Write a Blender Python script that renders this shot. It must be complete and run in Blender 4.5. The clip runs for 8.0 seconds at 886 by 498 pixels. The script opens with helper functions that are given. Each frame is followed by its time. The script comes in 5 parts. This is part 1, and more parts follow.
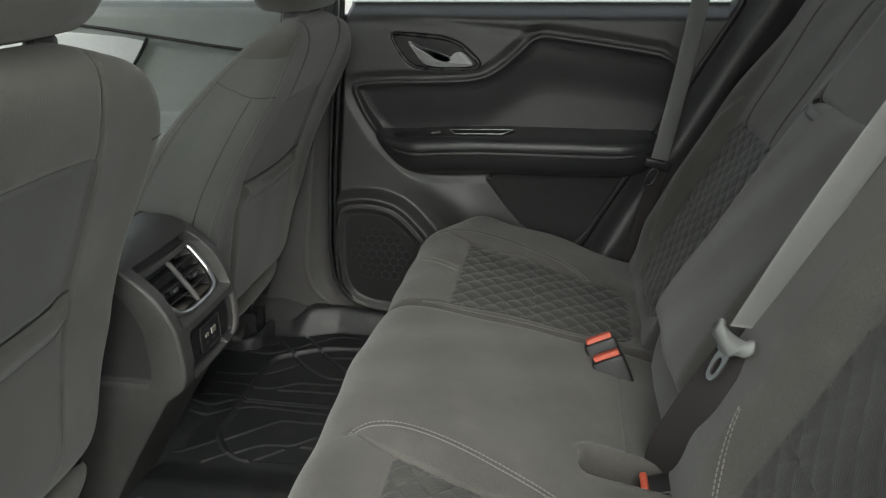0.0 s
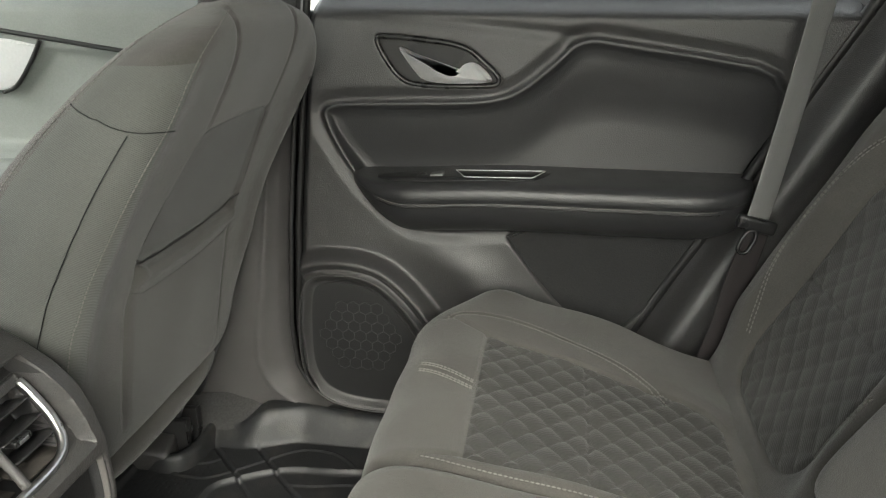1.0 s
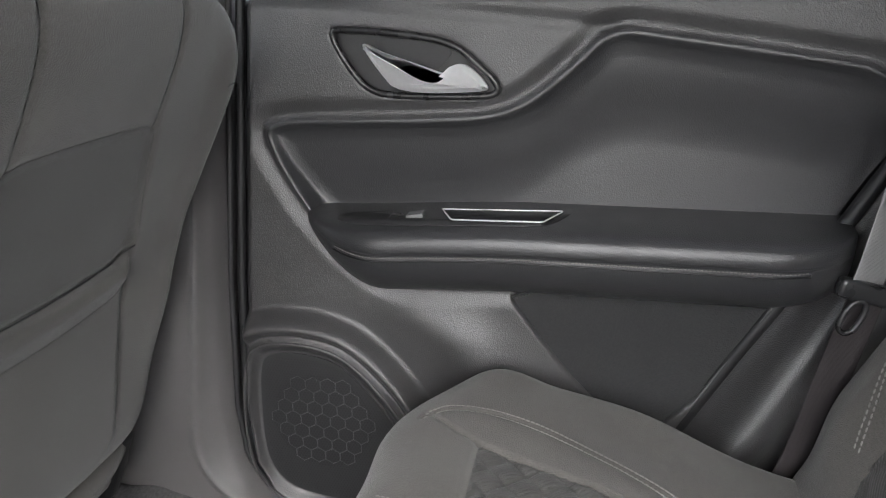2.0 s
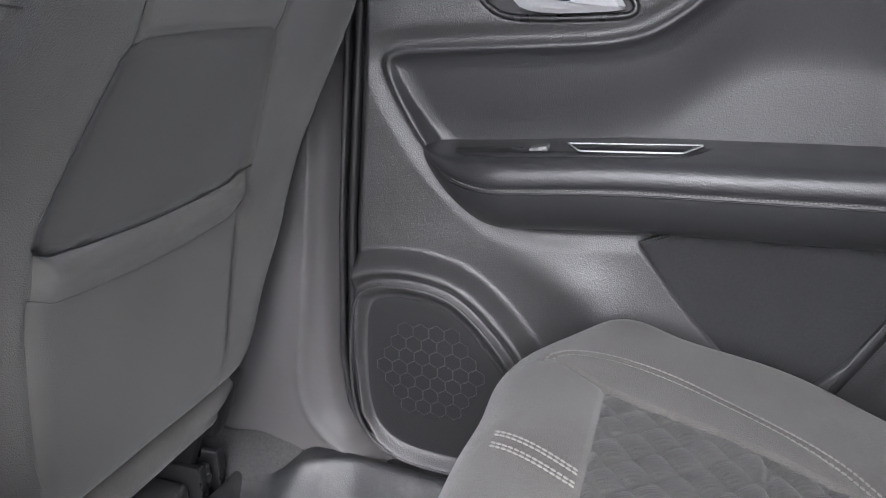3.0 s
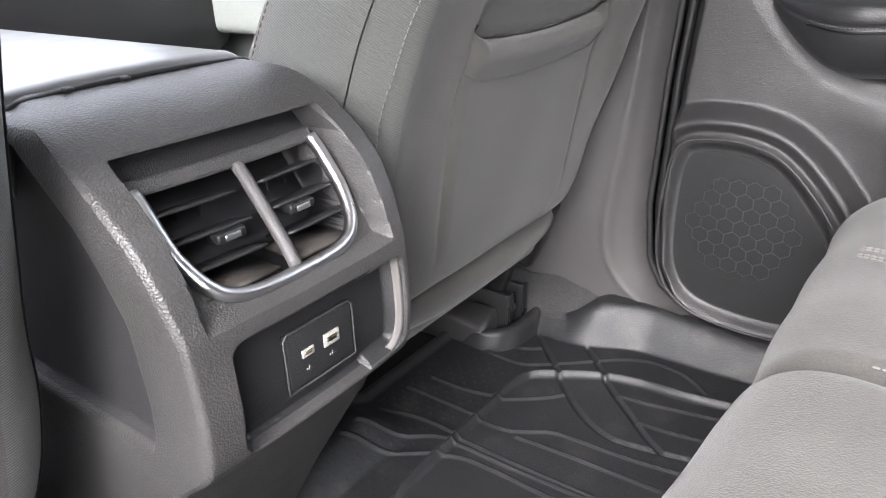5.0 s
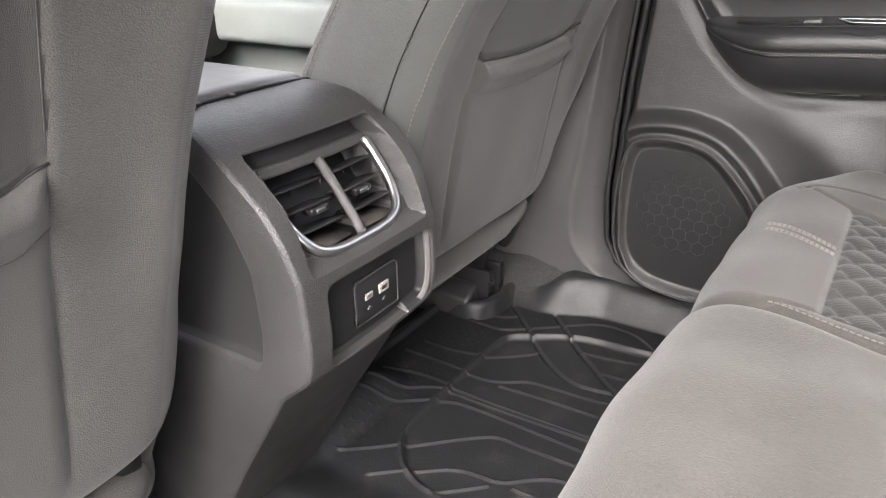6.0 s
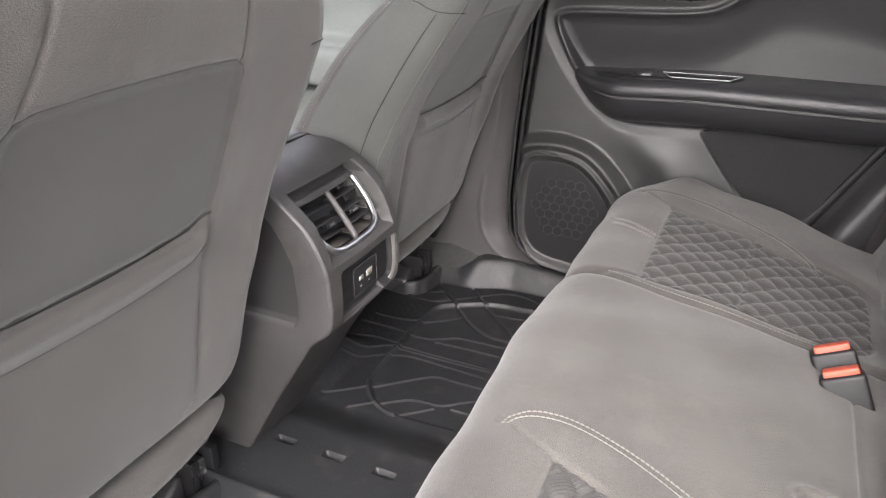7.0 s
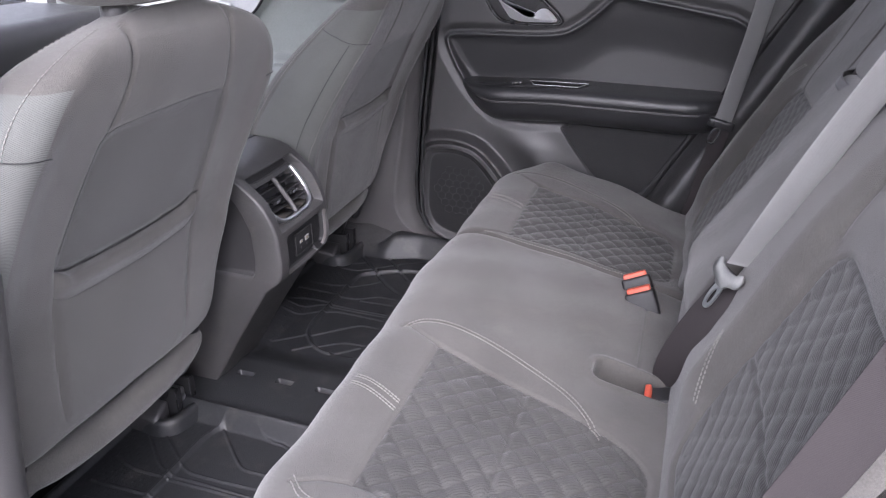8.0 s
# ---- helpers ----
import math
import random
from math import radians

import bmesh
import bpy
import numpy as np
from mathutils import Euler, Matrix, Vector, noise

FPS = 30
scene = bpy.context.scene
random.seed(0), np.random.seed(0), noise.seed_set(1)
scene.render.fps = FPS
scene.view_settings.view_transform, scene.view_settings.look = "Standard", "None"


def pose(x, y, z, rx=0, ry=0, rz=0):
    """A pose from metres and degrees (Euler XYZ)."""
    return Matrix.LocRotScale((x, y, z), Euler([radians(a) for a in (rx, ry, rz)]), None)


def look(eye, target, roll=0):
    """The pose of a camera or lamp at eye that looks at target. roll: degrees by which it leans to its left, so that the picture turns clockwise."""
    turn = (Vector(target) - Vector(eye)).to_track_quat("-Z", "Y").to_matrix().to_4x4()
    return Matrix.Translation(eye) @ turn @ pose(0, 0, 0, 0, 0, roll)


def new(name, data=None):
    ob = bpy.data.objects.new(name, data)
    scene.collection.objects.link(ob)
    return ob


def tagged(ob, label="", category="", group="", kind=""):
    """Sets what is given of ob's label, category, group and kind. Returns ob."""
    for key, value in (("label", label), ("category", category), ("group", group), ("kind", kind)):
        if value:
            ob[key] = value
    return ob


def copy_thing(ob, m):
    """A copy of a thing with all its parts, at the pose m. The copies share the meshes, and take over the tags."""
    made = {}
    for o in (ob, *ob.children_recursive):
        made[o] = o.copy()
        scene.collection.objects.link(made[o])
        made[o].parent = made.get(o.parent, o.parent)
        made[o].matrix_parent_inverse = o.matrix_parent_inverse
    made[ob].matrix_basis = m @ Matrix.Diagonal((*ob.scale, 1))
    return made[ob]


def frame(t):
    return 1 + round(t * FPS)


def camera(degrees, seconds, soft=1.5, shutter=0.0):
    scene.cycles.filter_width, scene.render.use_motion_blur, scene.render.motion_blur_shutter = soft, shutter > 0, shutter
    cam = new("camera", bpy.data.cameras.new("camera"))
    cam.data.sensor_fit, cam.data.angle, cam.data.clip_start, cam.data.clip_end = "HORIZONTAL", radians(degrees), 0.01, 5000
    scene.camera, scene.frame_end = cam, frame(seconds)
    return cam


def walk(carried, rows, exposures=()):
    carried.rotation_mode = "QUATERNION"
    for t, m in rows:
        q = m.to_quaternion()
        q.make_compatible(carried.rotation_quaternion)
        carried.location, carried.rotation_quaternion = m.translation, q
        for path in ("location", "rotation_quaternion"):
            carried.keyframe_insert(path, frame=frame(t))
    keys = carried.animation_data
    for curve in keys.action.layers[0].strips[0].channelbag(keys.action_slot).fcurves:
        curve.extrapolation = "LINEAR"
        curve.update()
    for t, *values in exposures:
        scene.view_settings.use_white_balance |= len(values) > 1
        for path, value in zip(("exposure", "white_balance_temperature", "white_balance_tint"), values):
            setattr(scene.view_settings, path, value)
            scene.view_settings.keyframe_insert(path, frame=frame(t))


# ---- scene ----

cam = camera(62.7, 8.0, 1.2)
PATH = [
    (0, (0.01, -0.989, 0.906), (-0.301, 0.841, 0.162), -0.5),
    (0.5, (-0.07, -0.743, 0.88), (-0.355, 1.097, 0.149), -0.1),
    (1, (-0.097, -0.501, 0.835), (-0.381, 1.351, 0.135), 0.1),
    (1.2, (-0.102, -0.412, 0.818), (-0.385, 1.444, 0.127), 0.1),
    (2.3, (-0.076, -0.145, 0.767), (-0.498, 1.696, 0.111), -1.0),
    (2.5, (-0.092, -0.144, 0.746), (-0.542, 1.693, 0.097), -1.1),
    (3, (-0.124, -0.154, 0.696), (-0.737, 1.631, 0.034), -1.2),
    (3.5, (-0.158, -0.189, 0.641), (-0.982, 1.496, -0.055), -1.2),
    (4, (-0.2, -0.237, 0.603), (-1.166, 1.348, -0.143), -1.5),
    (4.5, (-0.212, -0.274, 0.597), (-1.279, 1.224, -0.188), -2.2),
    (5, (-0.209, -0.317, 0.606), (-1.305, 1.145, -0.205), -2.3),
    (5.2, (-0.198, -0.337, 0.616), (-1.296, 1.118, -0.205), -2.2),
    (6.3, (-0.133, -0.587, 0.703), (-1.056, 0.98, -0.131), -0.7),
    (6.5, (-0.111, -0.652, 0.742), (-0.991, 0.93, -0.108), -0.6),
    (7, (-0.041, -0.828, 0.84), (-0.797, 0.808, -0.028), 0.2),
    (7.5, (0.058, -1.01, 0.916), (-0.591, 0.669, 0.045), 0.6),
    (8, (0.125, -1.159, 0.951), (-0.441, 0.55, 0.08), 0.7),
]
EXPOSURE = [(0.0, 1.4, 6550, 1), (0.5, 1.95, 6800, 2), (1.2, 2.5, 6950, 2), (2.5, 2.95, 6050, 14), (4.5, 3.5, 6200, 13), (6.5, 2.9, 6700, 14), (7.0, 2.85, 6600, 15), (7.5, 2.9, 6250, 17), (8.0, 2.4, 6000, 21)]
walk(cam, [(t, look(eye, target, roll)) for t, eye, target, roll in PATH], EXPOSURE)

# ---- daylight: bright overcast sky and a wide soft sun ----
world = bpy.data.worlds.new("world")
scene.world = world
world.use_nodes = True
wn = world.node_tree.nodes
sky = wn.new("ShaderNodeTexSky")
sky.sky_type, sky.sun_disc, sky.sun_elevation, sky.sun_rotation = "NISHITA", False, radians(42), radians(165)
sky.dust_density, sky.ozone_density = 3.5, 1.0
pale = wn.new("ShaderNodeHueSaturation")
pale.inputs["Saturation"].default_value = 0.25
world.node_tree.links.new(sky.outputs[0], pale.inputs["Color"])
world.node_tree.links.new(pale.outputs[0], wn["Background"].inputs["Color"])
wn["Background"].inputs["Strength"].default_value = 0.15
sun = new("sun", bpy.data.lights.new("sun", "SUN"))
sun.data.energy, sun.data.angle, sun.data.color = 0.25, radians(50), (1.0, 0.97, 0.93)
sun.matrix_world = look((1.0, -3.8, 3.84), (0, 0, 0.3))

YC = -0.03  # the car's middle line


# ---- materials ----
def material(name, colour, rough=0.6, metal=0.0, grain=0.0, size=400.0, vary=0.15, spec=0.5, wear=0.0, weave=0.0, sheen=0.0, rib=None):
    """Fine grain as bump, slow and fast changes of tone, some change of gloss. rib: (direction x, y, z, waves per metre, strength)."""
    m = bpy.data.materials.new(name)
    m.use_nodes = True
    nt, p = m.node_tree, m.node_tree.nodes["Principled BSDF"]
    add, link = nt.nodes.new, nt.links.new
    co = add("ShaderNodeTexCoord").outputs["Object"]

    def noise_at(scale, detail=4.0):
        n = add("ShaderNodeTexNoise")
        n.inputs["Scale"].default_value, n.inputs["Detail"].default_value = scale, detail
        link(co, n.inputs["Vector"])
        return n.outputs["Fac"]

    def ranged(value, lo, hi, a=0.3, b=0.7):
        r = add("ShaderNodeMapRange")
        for key, v in (("From Min", a), ("From Max", b), ("To Min", lo), ("To Max", hi)):
            r.inputs[key].default_value = v
        link(value, r.inputs["Value"])
        return r.outputs["Result"]

    def times(a, b):
        n = add("ShaderNodeMath")
        n.operation = "MULTIPLY"
        link(a, n.inputs[0]), link(b, n.inputs[1])
        return n.outputs[0]

    tone = times(ranged(noise_at(7.0), 1 - vary, 1 + vary), ranged(noise_at(size * 0.6, 2.0), 1 - vary * 0.8, 1 + vary * 0.8))
    mix = add("ShaderNodeVectorMath")
    mix.operation = "SCALE"
    mix.inputs[0].default_value = colour
    link(tone, mix.inputs["Scale"])
    shade = mix.outputs["Vector"]
    if wear:
        pick = ranged(noise_at(23.0, 8.0), 0.0, wear, 0.56, 0.72)
        dust = add("ShaderNodeMix")
        dust.data_type = "RGBA"
        link(pick, dust.inputs["Factor"]), link(shade, dust.inputs["A"])
        dust.inputs["B"].default_value = (0.22, 0.20, 0.175, 1)
        shade = dust.outputs["Result"]
    link(shade, p.inputs["Base Color"])
    p.inputs["Metallic"].default_value = metal
    p.inputs["Specular IOR Level"].default_value = spec
    link(ranged(noise_at(31.0), max(rough - 0.03, 0.02), min(rough + 0.03, 1.0)), p.inputs["Roughness"])
    if sheen:
        p.inputs["Sheen Weight"].default_value, p.inputs["Sheen Roughness"].default_value = sheen, 0.5
    height = None
    if rib:
        dot = add("ShaderNodeVectorMath")
        dot.operation = "DOT_PRODUCT"
        dot.inputs[1].default_value = [c * rib[3] * 2 * math.pi for c in rib[:3]]
        link(co, dot.inputs[0])
        sine = add("ShaderNodeMath")
        sine.operation = "SINE"
        link(dot.outputs["Value"], sine.inputs[0])
        height, depth = sine.outputs[0], rib[4]
        b = add("ShaderNodeBump")
        b.inputs["Strength"].default_value, b.inputs["Distance"].default_value = depth, 0.0006
        link(height, b.inputs["Height"])
        link(b.outputs["Normal"], p.inputs["Normal"])
        last = b.outputs["Normal"]
    else:
        last = None
    if grain:
        b = add("ShaderNodeBump")
        b.inputs["Strength"].default_value, b.inputs["Distance"].default_value = grain, 0.0007
        if weave:
            v = add("ShaderNodeTexVoronoi")
            v.inputs["Scale"].default_value = size
            link(co, v.inputs["Vector"])
            link(v.outputs["Distance"], b.inputs["Height"])
        else:
            link(noise_at(size, 3.0), b.inputs["Height"])
        if last:
            link(last, b.inputs["Normal"])
        link(b.outputs["Normal"], p.inputs["Normal"])
    return m


FABRIC = material("seat_fabric", (0.078, 0.074, 0.069), 0.92, grain=0.60, size=800, vary=0.17, spec=0.25, weave=1, sheen=0.25, wear=0.08)
FABRIC_SIDE = material("twill_fabric", (0.102, 0.105, 0.099), 0.88, grain=0.25, size=900, vary=0.08, spec=0.25, weave=1, sheen=0.25, rib=(0.5, 0.3, 0.8, 520, 0.3))
QUILT = material("quilted_fabric", (0.044, 0.0425, 0.040), 0.60, grain=0.4, size=700, vary=0.2, spec=0.45, weave=1, sheen=0.2, rib=(-0.56, 0.77, -0.45, 290, 0.24))
CLOTH = material("pocket_cloth", (0.026, 0.026, 0.027), 0.9, grain=0.5, size=500, vary=0.12, spec=0.25, weave=1, sheen=0.2)
POCKET = material("stretch_cloth", (0.047, 0.045, 0.043), 0.9, grain=0.5, size=1400, vary=0.08, spec=0.25, weave=1, sheen=0.25)
POCKET_FRONT = material("pocket_front_cloth", (0.070, 0.067, 0.063), 0.9, grain=0.5, size=1200, vary=0.08, spec=0.25, weave=1, sheen=0.25)
DUSTY = material("dusty_plastic", (0.035, 0.030, 0.026), 0.8, grain=0.6, size=260, vary=0.4, wear=0.35)
THREAD_SOFT = material("taupe_thread", (0.165, 0.158, 0.148), 0.8, grain=0.2, size=1500, vary=0.2)
THREAD = material("grey_thread", (0.19, 0.183, 0.172), 0.8, grain=0.2, size=1500, vary=0.2)
PLASTIC = material("grained_plastic", (0.040, 0.039, 0.040), 0.37, grain=0.60, size=650, vary=0.18, weave=1, wear=0.04, spec=0.75)
PLASTIC_DARK = material("black_plastic", (0.020, 0.020, 0.021), 0.45, grain=0.3, size=700, vary=0.1, weave=1)
VINYL = material("soft_vinyl", (0.030, 0.030, 0.032), 0.38, grain=0.40, size=600, vary=0.10, weave=1, spec=0.75)
PILLAR = material("grey_trim_plastic", (0.095, 0.091, 0.091), 0.46, grain=0.40, size=1100, vary=0.10, weave=1)
LID = material("lid_vinyl", (0.075, 0.074, 0.074), 0.33, grain=0.06, size=700, vary=0.06, weave=1, spec=0.8)
# Darker copy of the console plastic, with the shade on it in the colour.
CONSOLE_SHADE = material("matt_shaded_plastic", (0.028, 0.027, 0.028), 0.55, grain=0.5, size=900, vary=0.12, weave=1)
CONSOLE = material("console_plastic", (0.050, 0.048, 0.048), 0.42, grain=0.60, size=650, vary=0.20, weave=1, wear=0.09, spec=0.7)
GLOSS = material("smooth_black_plastic", (0.016, 0.016, 0.017), 0.28, grain=0.05, size=300, vary=0.1)
RUBBER = material("mat_rubber", (0.024, 0.025, 0.027), 0.44, grain=0.35, size=500, vary=0.18, weave=1, wear=0.12)
SEAL = material("rubber_seal", (0.010, 0.010, 0.011), 0.5, grain=0.1, vary=0.2)
CHROME = material("satin_chrome", (0.62, 0.62, 0.63), 0.30, 1.0, vary=0.04)
LEVER = material("satin_lever", (0.82, 0.82, 0.83), 0.36, 0.45, vary=0.03)
SILVER = material("silver_paint", (0.66, 0.67, 0.67), 0.38, 0.5, vary=0.04)
STEEL = material("steel", (0.42, 0.43, 0.43), 0.48, 1.0, vary=0.15)
RED = material("red_plastic", (0.52, 0.090, 0.050), 0.45, grain=0.1, vary=0.08)
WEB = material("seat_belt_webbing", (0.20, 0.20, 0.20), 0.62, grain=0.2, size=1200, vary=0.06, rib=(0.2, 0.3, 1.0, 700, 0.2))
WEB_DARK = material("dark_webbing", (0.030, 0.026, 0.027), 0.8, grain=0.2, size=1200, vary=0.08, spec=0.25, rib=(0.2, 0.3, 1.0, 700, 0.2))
CARPET_EDGE = material("grey_carpet", (0.055, 0.054, 0.054), 0.95, grain=0.9, size=420, vary=0.3)
CARPET = material("floor_carpet", (0.022, 0.022, 0.023), 0.95, grain=0.9, size=350, vary=0.3)
HEADLINER = material("headliner_cloth", (0.58, 0.57, 0.55), 0.95, grain=0.3, size=500, vary=0.06)
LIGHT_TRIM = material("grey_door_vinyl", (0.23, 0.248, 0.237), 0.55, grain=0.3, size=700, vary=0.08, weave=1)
PAINT = material("car_paint", (0.35, 0.36, 0.37), 0.25, 0.2, vary=0.03)
ASPHALT = material("concrete", (0.36, 0.35, 0.33), 0.9, grain=1.0, size=60, vary=0.3)
# Pale tone for the light on the console's recess wall.
WALL_LIGHT = material("lit_wall_tone", (0.13, 0.122, 0.118), 0.45, grain=0.2, vary=0.06)
GUIDE = material("grey_guide_plastic", (0.17, 0.173, 0.17), 0.45, grain=0.1, vary=0.08)
WHITE = material("white_print", (0.36, 0.35, 0.33), 0.5, vary=0.06)
GOLD = material("contact_metal", (0.62, 0.50, 0.30), 0.3, 1.0, vary=0.1)
GLASS = bpy.data.materials.new("window_glass")
GLASS.use_nodes = True
GLASS.node_tree.nodes["Principled BSDF"].inputs["Transmission Weight"].default_value = 1.0
GLASS.node_tree.nodes["Principled BSDF"].inputs["Roughness"].default_value = 0.0
GLASS.node_tree.nodes["Principled BSDF"].inputs["IOR"].default_value = 1.1


# ---- builders ----
def thing(name, label, category, kind="", group="", at=(0, 0, 0)):
    ob = new(name)
    ob.empty_display_size = 0.05
    ob.location = at
    return tagged(ob, label, category, group, kind)


def part(name, shape, mat, parent, label="", smooth=True):
    """Links a bmesh, or (verts, faces), as one mesh object under a thing or a part."""
    me = bpy.data.meshes.new(name)
    if isinstance(shape, tuple):
        me.from_pydata([tuple(v) for v in shape[0]], [], shape[1])
    else:
        shape.to_mesh(me)
        shape.free()
    me.materials.append(mat)
    if smooth:
        me.polygons.foreach_set("use_smooth", [True] * len(me.polygons))
    me.update()
    ob = new(name, me)
    ob.parent = parent
    if parent is not None:
        ob.matrix_parent_inverse = Matrix.Translation(-parent.location)
    return tagged(ob, label)


def solo(name, shape, mat, label, category, kind="", group="", smooth=True):
    ob = part(name, shape, mat, None, "", smooth)
    return tagged(ob, label, category, group, kind)


def step(a, b, x):
    t = np.clip((x - a) / (b - a), 0, 1)
    return t * t * (3 - 2 * t)


def bell(d, w):
    return np.exp(-(d / w) ** 2)


def rounded(points, times=3, closed=False):
    """Corner cutting of a polyline."""
    p = np.array(points, float)
    for _ in range(times):
        q = np.roll(p, -1, 0) if closed else p[1:]
        a = p if closed else p[:-1]
        mid = np.stack([a * 0.75 + q * 0.25, a * 0.25 + q * 0.75], 1).reshape(-1, p.shape[1])
        p = mid if closed else np.vstack([p[:1], mid, p[-1:]])
    return p


def even(p, gap, closed=False):
    """The polyline p in steps of about gap."""
    if closed:
        p = np.vstack([p, p[:1]])
    s = np.concatenate([[0], np.cumsum(np.linalg.norm(np.diff(p, axis=0), axis=1))])
    n = max(2, int(round(s[-1] / gap)))
    k = np.linspace(0, s[-1], n + 1)
    out = np.stack([np.interp(k, s, p[:, i]) for i in range(p.shape[1])], 1)
    return out[:-1] if closed else out


def line_distance(X, Y, pts):
    d = np.full(np.shape(X), 9.0)
    for (ax, ay), (bx, by) in zip(pts[:-1], pts[1:]):
        vx, vy = bx - ax, by - ay
        t = np.clip(((X - ax) * vx + (Y - ay) * vy) / (vx * vx + vy * vy + 1e-12), 0, 1)
        d = np.minimum(d, np.hypot(X - ax - t * vx, Y - ay - t * vy))
    return d


def area_distance(X, Y, poly):
    """Signed distance to a closed polygon, minus inside."""
    pts = [tuple(q) for q in poly]
    d = line_distance(X, Y, pts + pts[:1])
    inside = np.zeros(np.shape(X), bool)
    for (ax, ay), (bx, by) in zip(pts, pts[1:] + pts[:1]):
        if ay != by:
            inside ^= ((ay > Y) != (by > Y)) & (X < (bx - ax) * (Y - ay) / (by - ay) + ax)
    return np.where(inside, -d, d)


def grid_faces(n, m, wrap_n=False, wrap_m=False):
    i = np.arange(n if wrap_n else n - 1)
    j = np.arange(m if wrap_m else m - 1)
    I, J = np.meshgrid(i, j, indexing="ij")
    a, b = I * m + J, ((I + 1) % n) * m + J
    c, d = ((I + 1) % n) * m + (J + 1) % m, I * m + (J + 1) % m
    return np.stack([a, b, c, d], -1).reshape(-1, 4)


def sheet(P, flip=False, wrap_n=False, wrap_m=False):
    n, m = P.shape[:2]
    F = grid_faces(n, m, wrap_n, wrap_m)
    return P.reshape(-1, 3), (F[:, ::-1] if flip else F).tolist()


def slab(P, offset, flip=False):
    """A sheet given thickness: a second layer at offset, and the rim."""
    n, m = P.shape[:2]
    A = P.reshape(-1, 3)
    B = A + np.array(offset)
    F = grid_faces(n, m)
    k = n * m
    rim = [i * m for i in range(n)] + [(n - 1) * m + j for j in range(1, m)] + [i * m + m - 1 for i in range(n - 2, -1, -1)] + [j for j in range(m - 2, 0, -1)]
    R = [[a, b, b + k, a + k] for a, b in zip(rim, rim[1:] + rim[:1])]
    faces = F.tolist() + (F[:, ::-1] + k).tolist() + [r[::-1] for r in R]
    return np.vstack([A, B]), ([f[::-1] for f in faces] if flip else faces)


def picked(V, F, mask):
    """The faces of mask, as a mesh of their own."""
    F = np.array(F)[mask]
    used, back = np.unique(F, return_inverse=True)
    return np.array(V)[used], back.reshape(F.shape).tolist()


def joined(shapes):
    V, F, k = [], [], 0
    for v, f in shapes:
        V.append(np.array(v))
        F += [[i + k for i in q] for q in f]
        k += len(v)
    return np.vstack(V), F


def tube(path, r, sides=8, closed=False):
    p = np.array(path, float)
    n = len(p)
    tan = np.roll(p, -1, 0) - np.roll(p, 1, 0) if closed else np.gradient(p, axis=0)
    tan /= np.linalg.norm(tan, axis=1)[:, None] + 1e-12
    up = np.array([0.0, 0.0, 1.0]) if abs(tan[0][2]) < 0.9 else np.array([1.0, 0.0, 0.0])
    rings = []
    rr = np.broadcast_to(r, n)
    for k in range(n):
        u = np.cross(tan[k], up)
        u /= np.linalg.norm(u) + 1e-12
        up = np.cross(u, tan[k])
        a = np.arange(sides) * 2 * math.pi / sides
        rings.append(p[k] + rr[k] * (np.cos(a)[:, None] * u + np.sin(a)[:, None] * up))
    V, F = sheet(np.array(rings), True, closed, True)
    F = list(F)
    if not closed:
        F += [list(range(sides)), list(range(n * sides - 1, (n - 1) * sides - 1, -1))]
    return V, F


def box(lo, hi, bevel=0.004, segments=2):
    bm = bmesh.new()
    bmesh.ops.create_cube(bm, size=1.0)
    lo, hi = Vector(lo), Vector(hi)
    for v in bm.verts:
        v.co = Vector([lo[i] + (v.co[i] + 0.5) * (hi[i] - lo[i]) for i in range(3)])
    if bevel:
        bmesh.ops.bevel(bm, geom=bm.edges[:], offset=bevel, segments=segments, affect="EDGES", profile=0.6)
    return bm


def turned_box(size, m, bevel=0.003, segments=2):
    bm = box([-s / 2 for s in size], [s / 2 for s in size], bevel, segments)
    bmesh.ops.transform(bm, matrix=m, verts=bm.verts[:])
    return bm


def plate(outline, thick, to_world, bevel=0.0015):
    """A flat outline (u, v), thick along w, with broken edges; to_world maps (u, v, w)."""
    bm = bmesh.new()
    f = bm.faces.new([bm.verts.new((u, v, 0)) for u, v in outline])
    ex = bmesh.ops.extrude_face_region(bm, geom=[f])
    for v in [g for g in ex["geom"] if isinstance(g, bmesh.types.BMVert)]:
        v.co.z += thick
    bmesh.ops.recalc_face_normals(bm, faces=bm.faces[:])
    if bevel:
        top = [e for e in bm.edges if all(abs(v.co.z - thick) < 1e-6 for v in e.verts)]
        bmesh.ops.bevel(bm, geom=top, offset=bevel, segments=2, affect="EDGES")
    for v in bm.verts:
        v.co = Vector(to_world(*v.co))
    bmesh.ops.recalc_face_normals(bm, faces=bm.faces[:])
    return bm


def frame_plate(outer, inner, thick, to_world):
    """A flat plate with a hole: two outlines of the same count, thick along w."""
    n = len(outer)
    V = [to_world(u, v, w) for w in (0.0, thick) for loop in (outer, inner) for u, v in loop]
    F = []
    for i in range(n):
        j = (i + 1) % n
        F += [[i, j, n + j, n + i], [2 * n + j, 2 * n + i, 3 * n + i, 3 * n + j], [j, i, 2 * n + i, 2 * n + j], [n + i, n + j, 3 * n + j, 3 * n + i]]
    return np.array(V), F


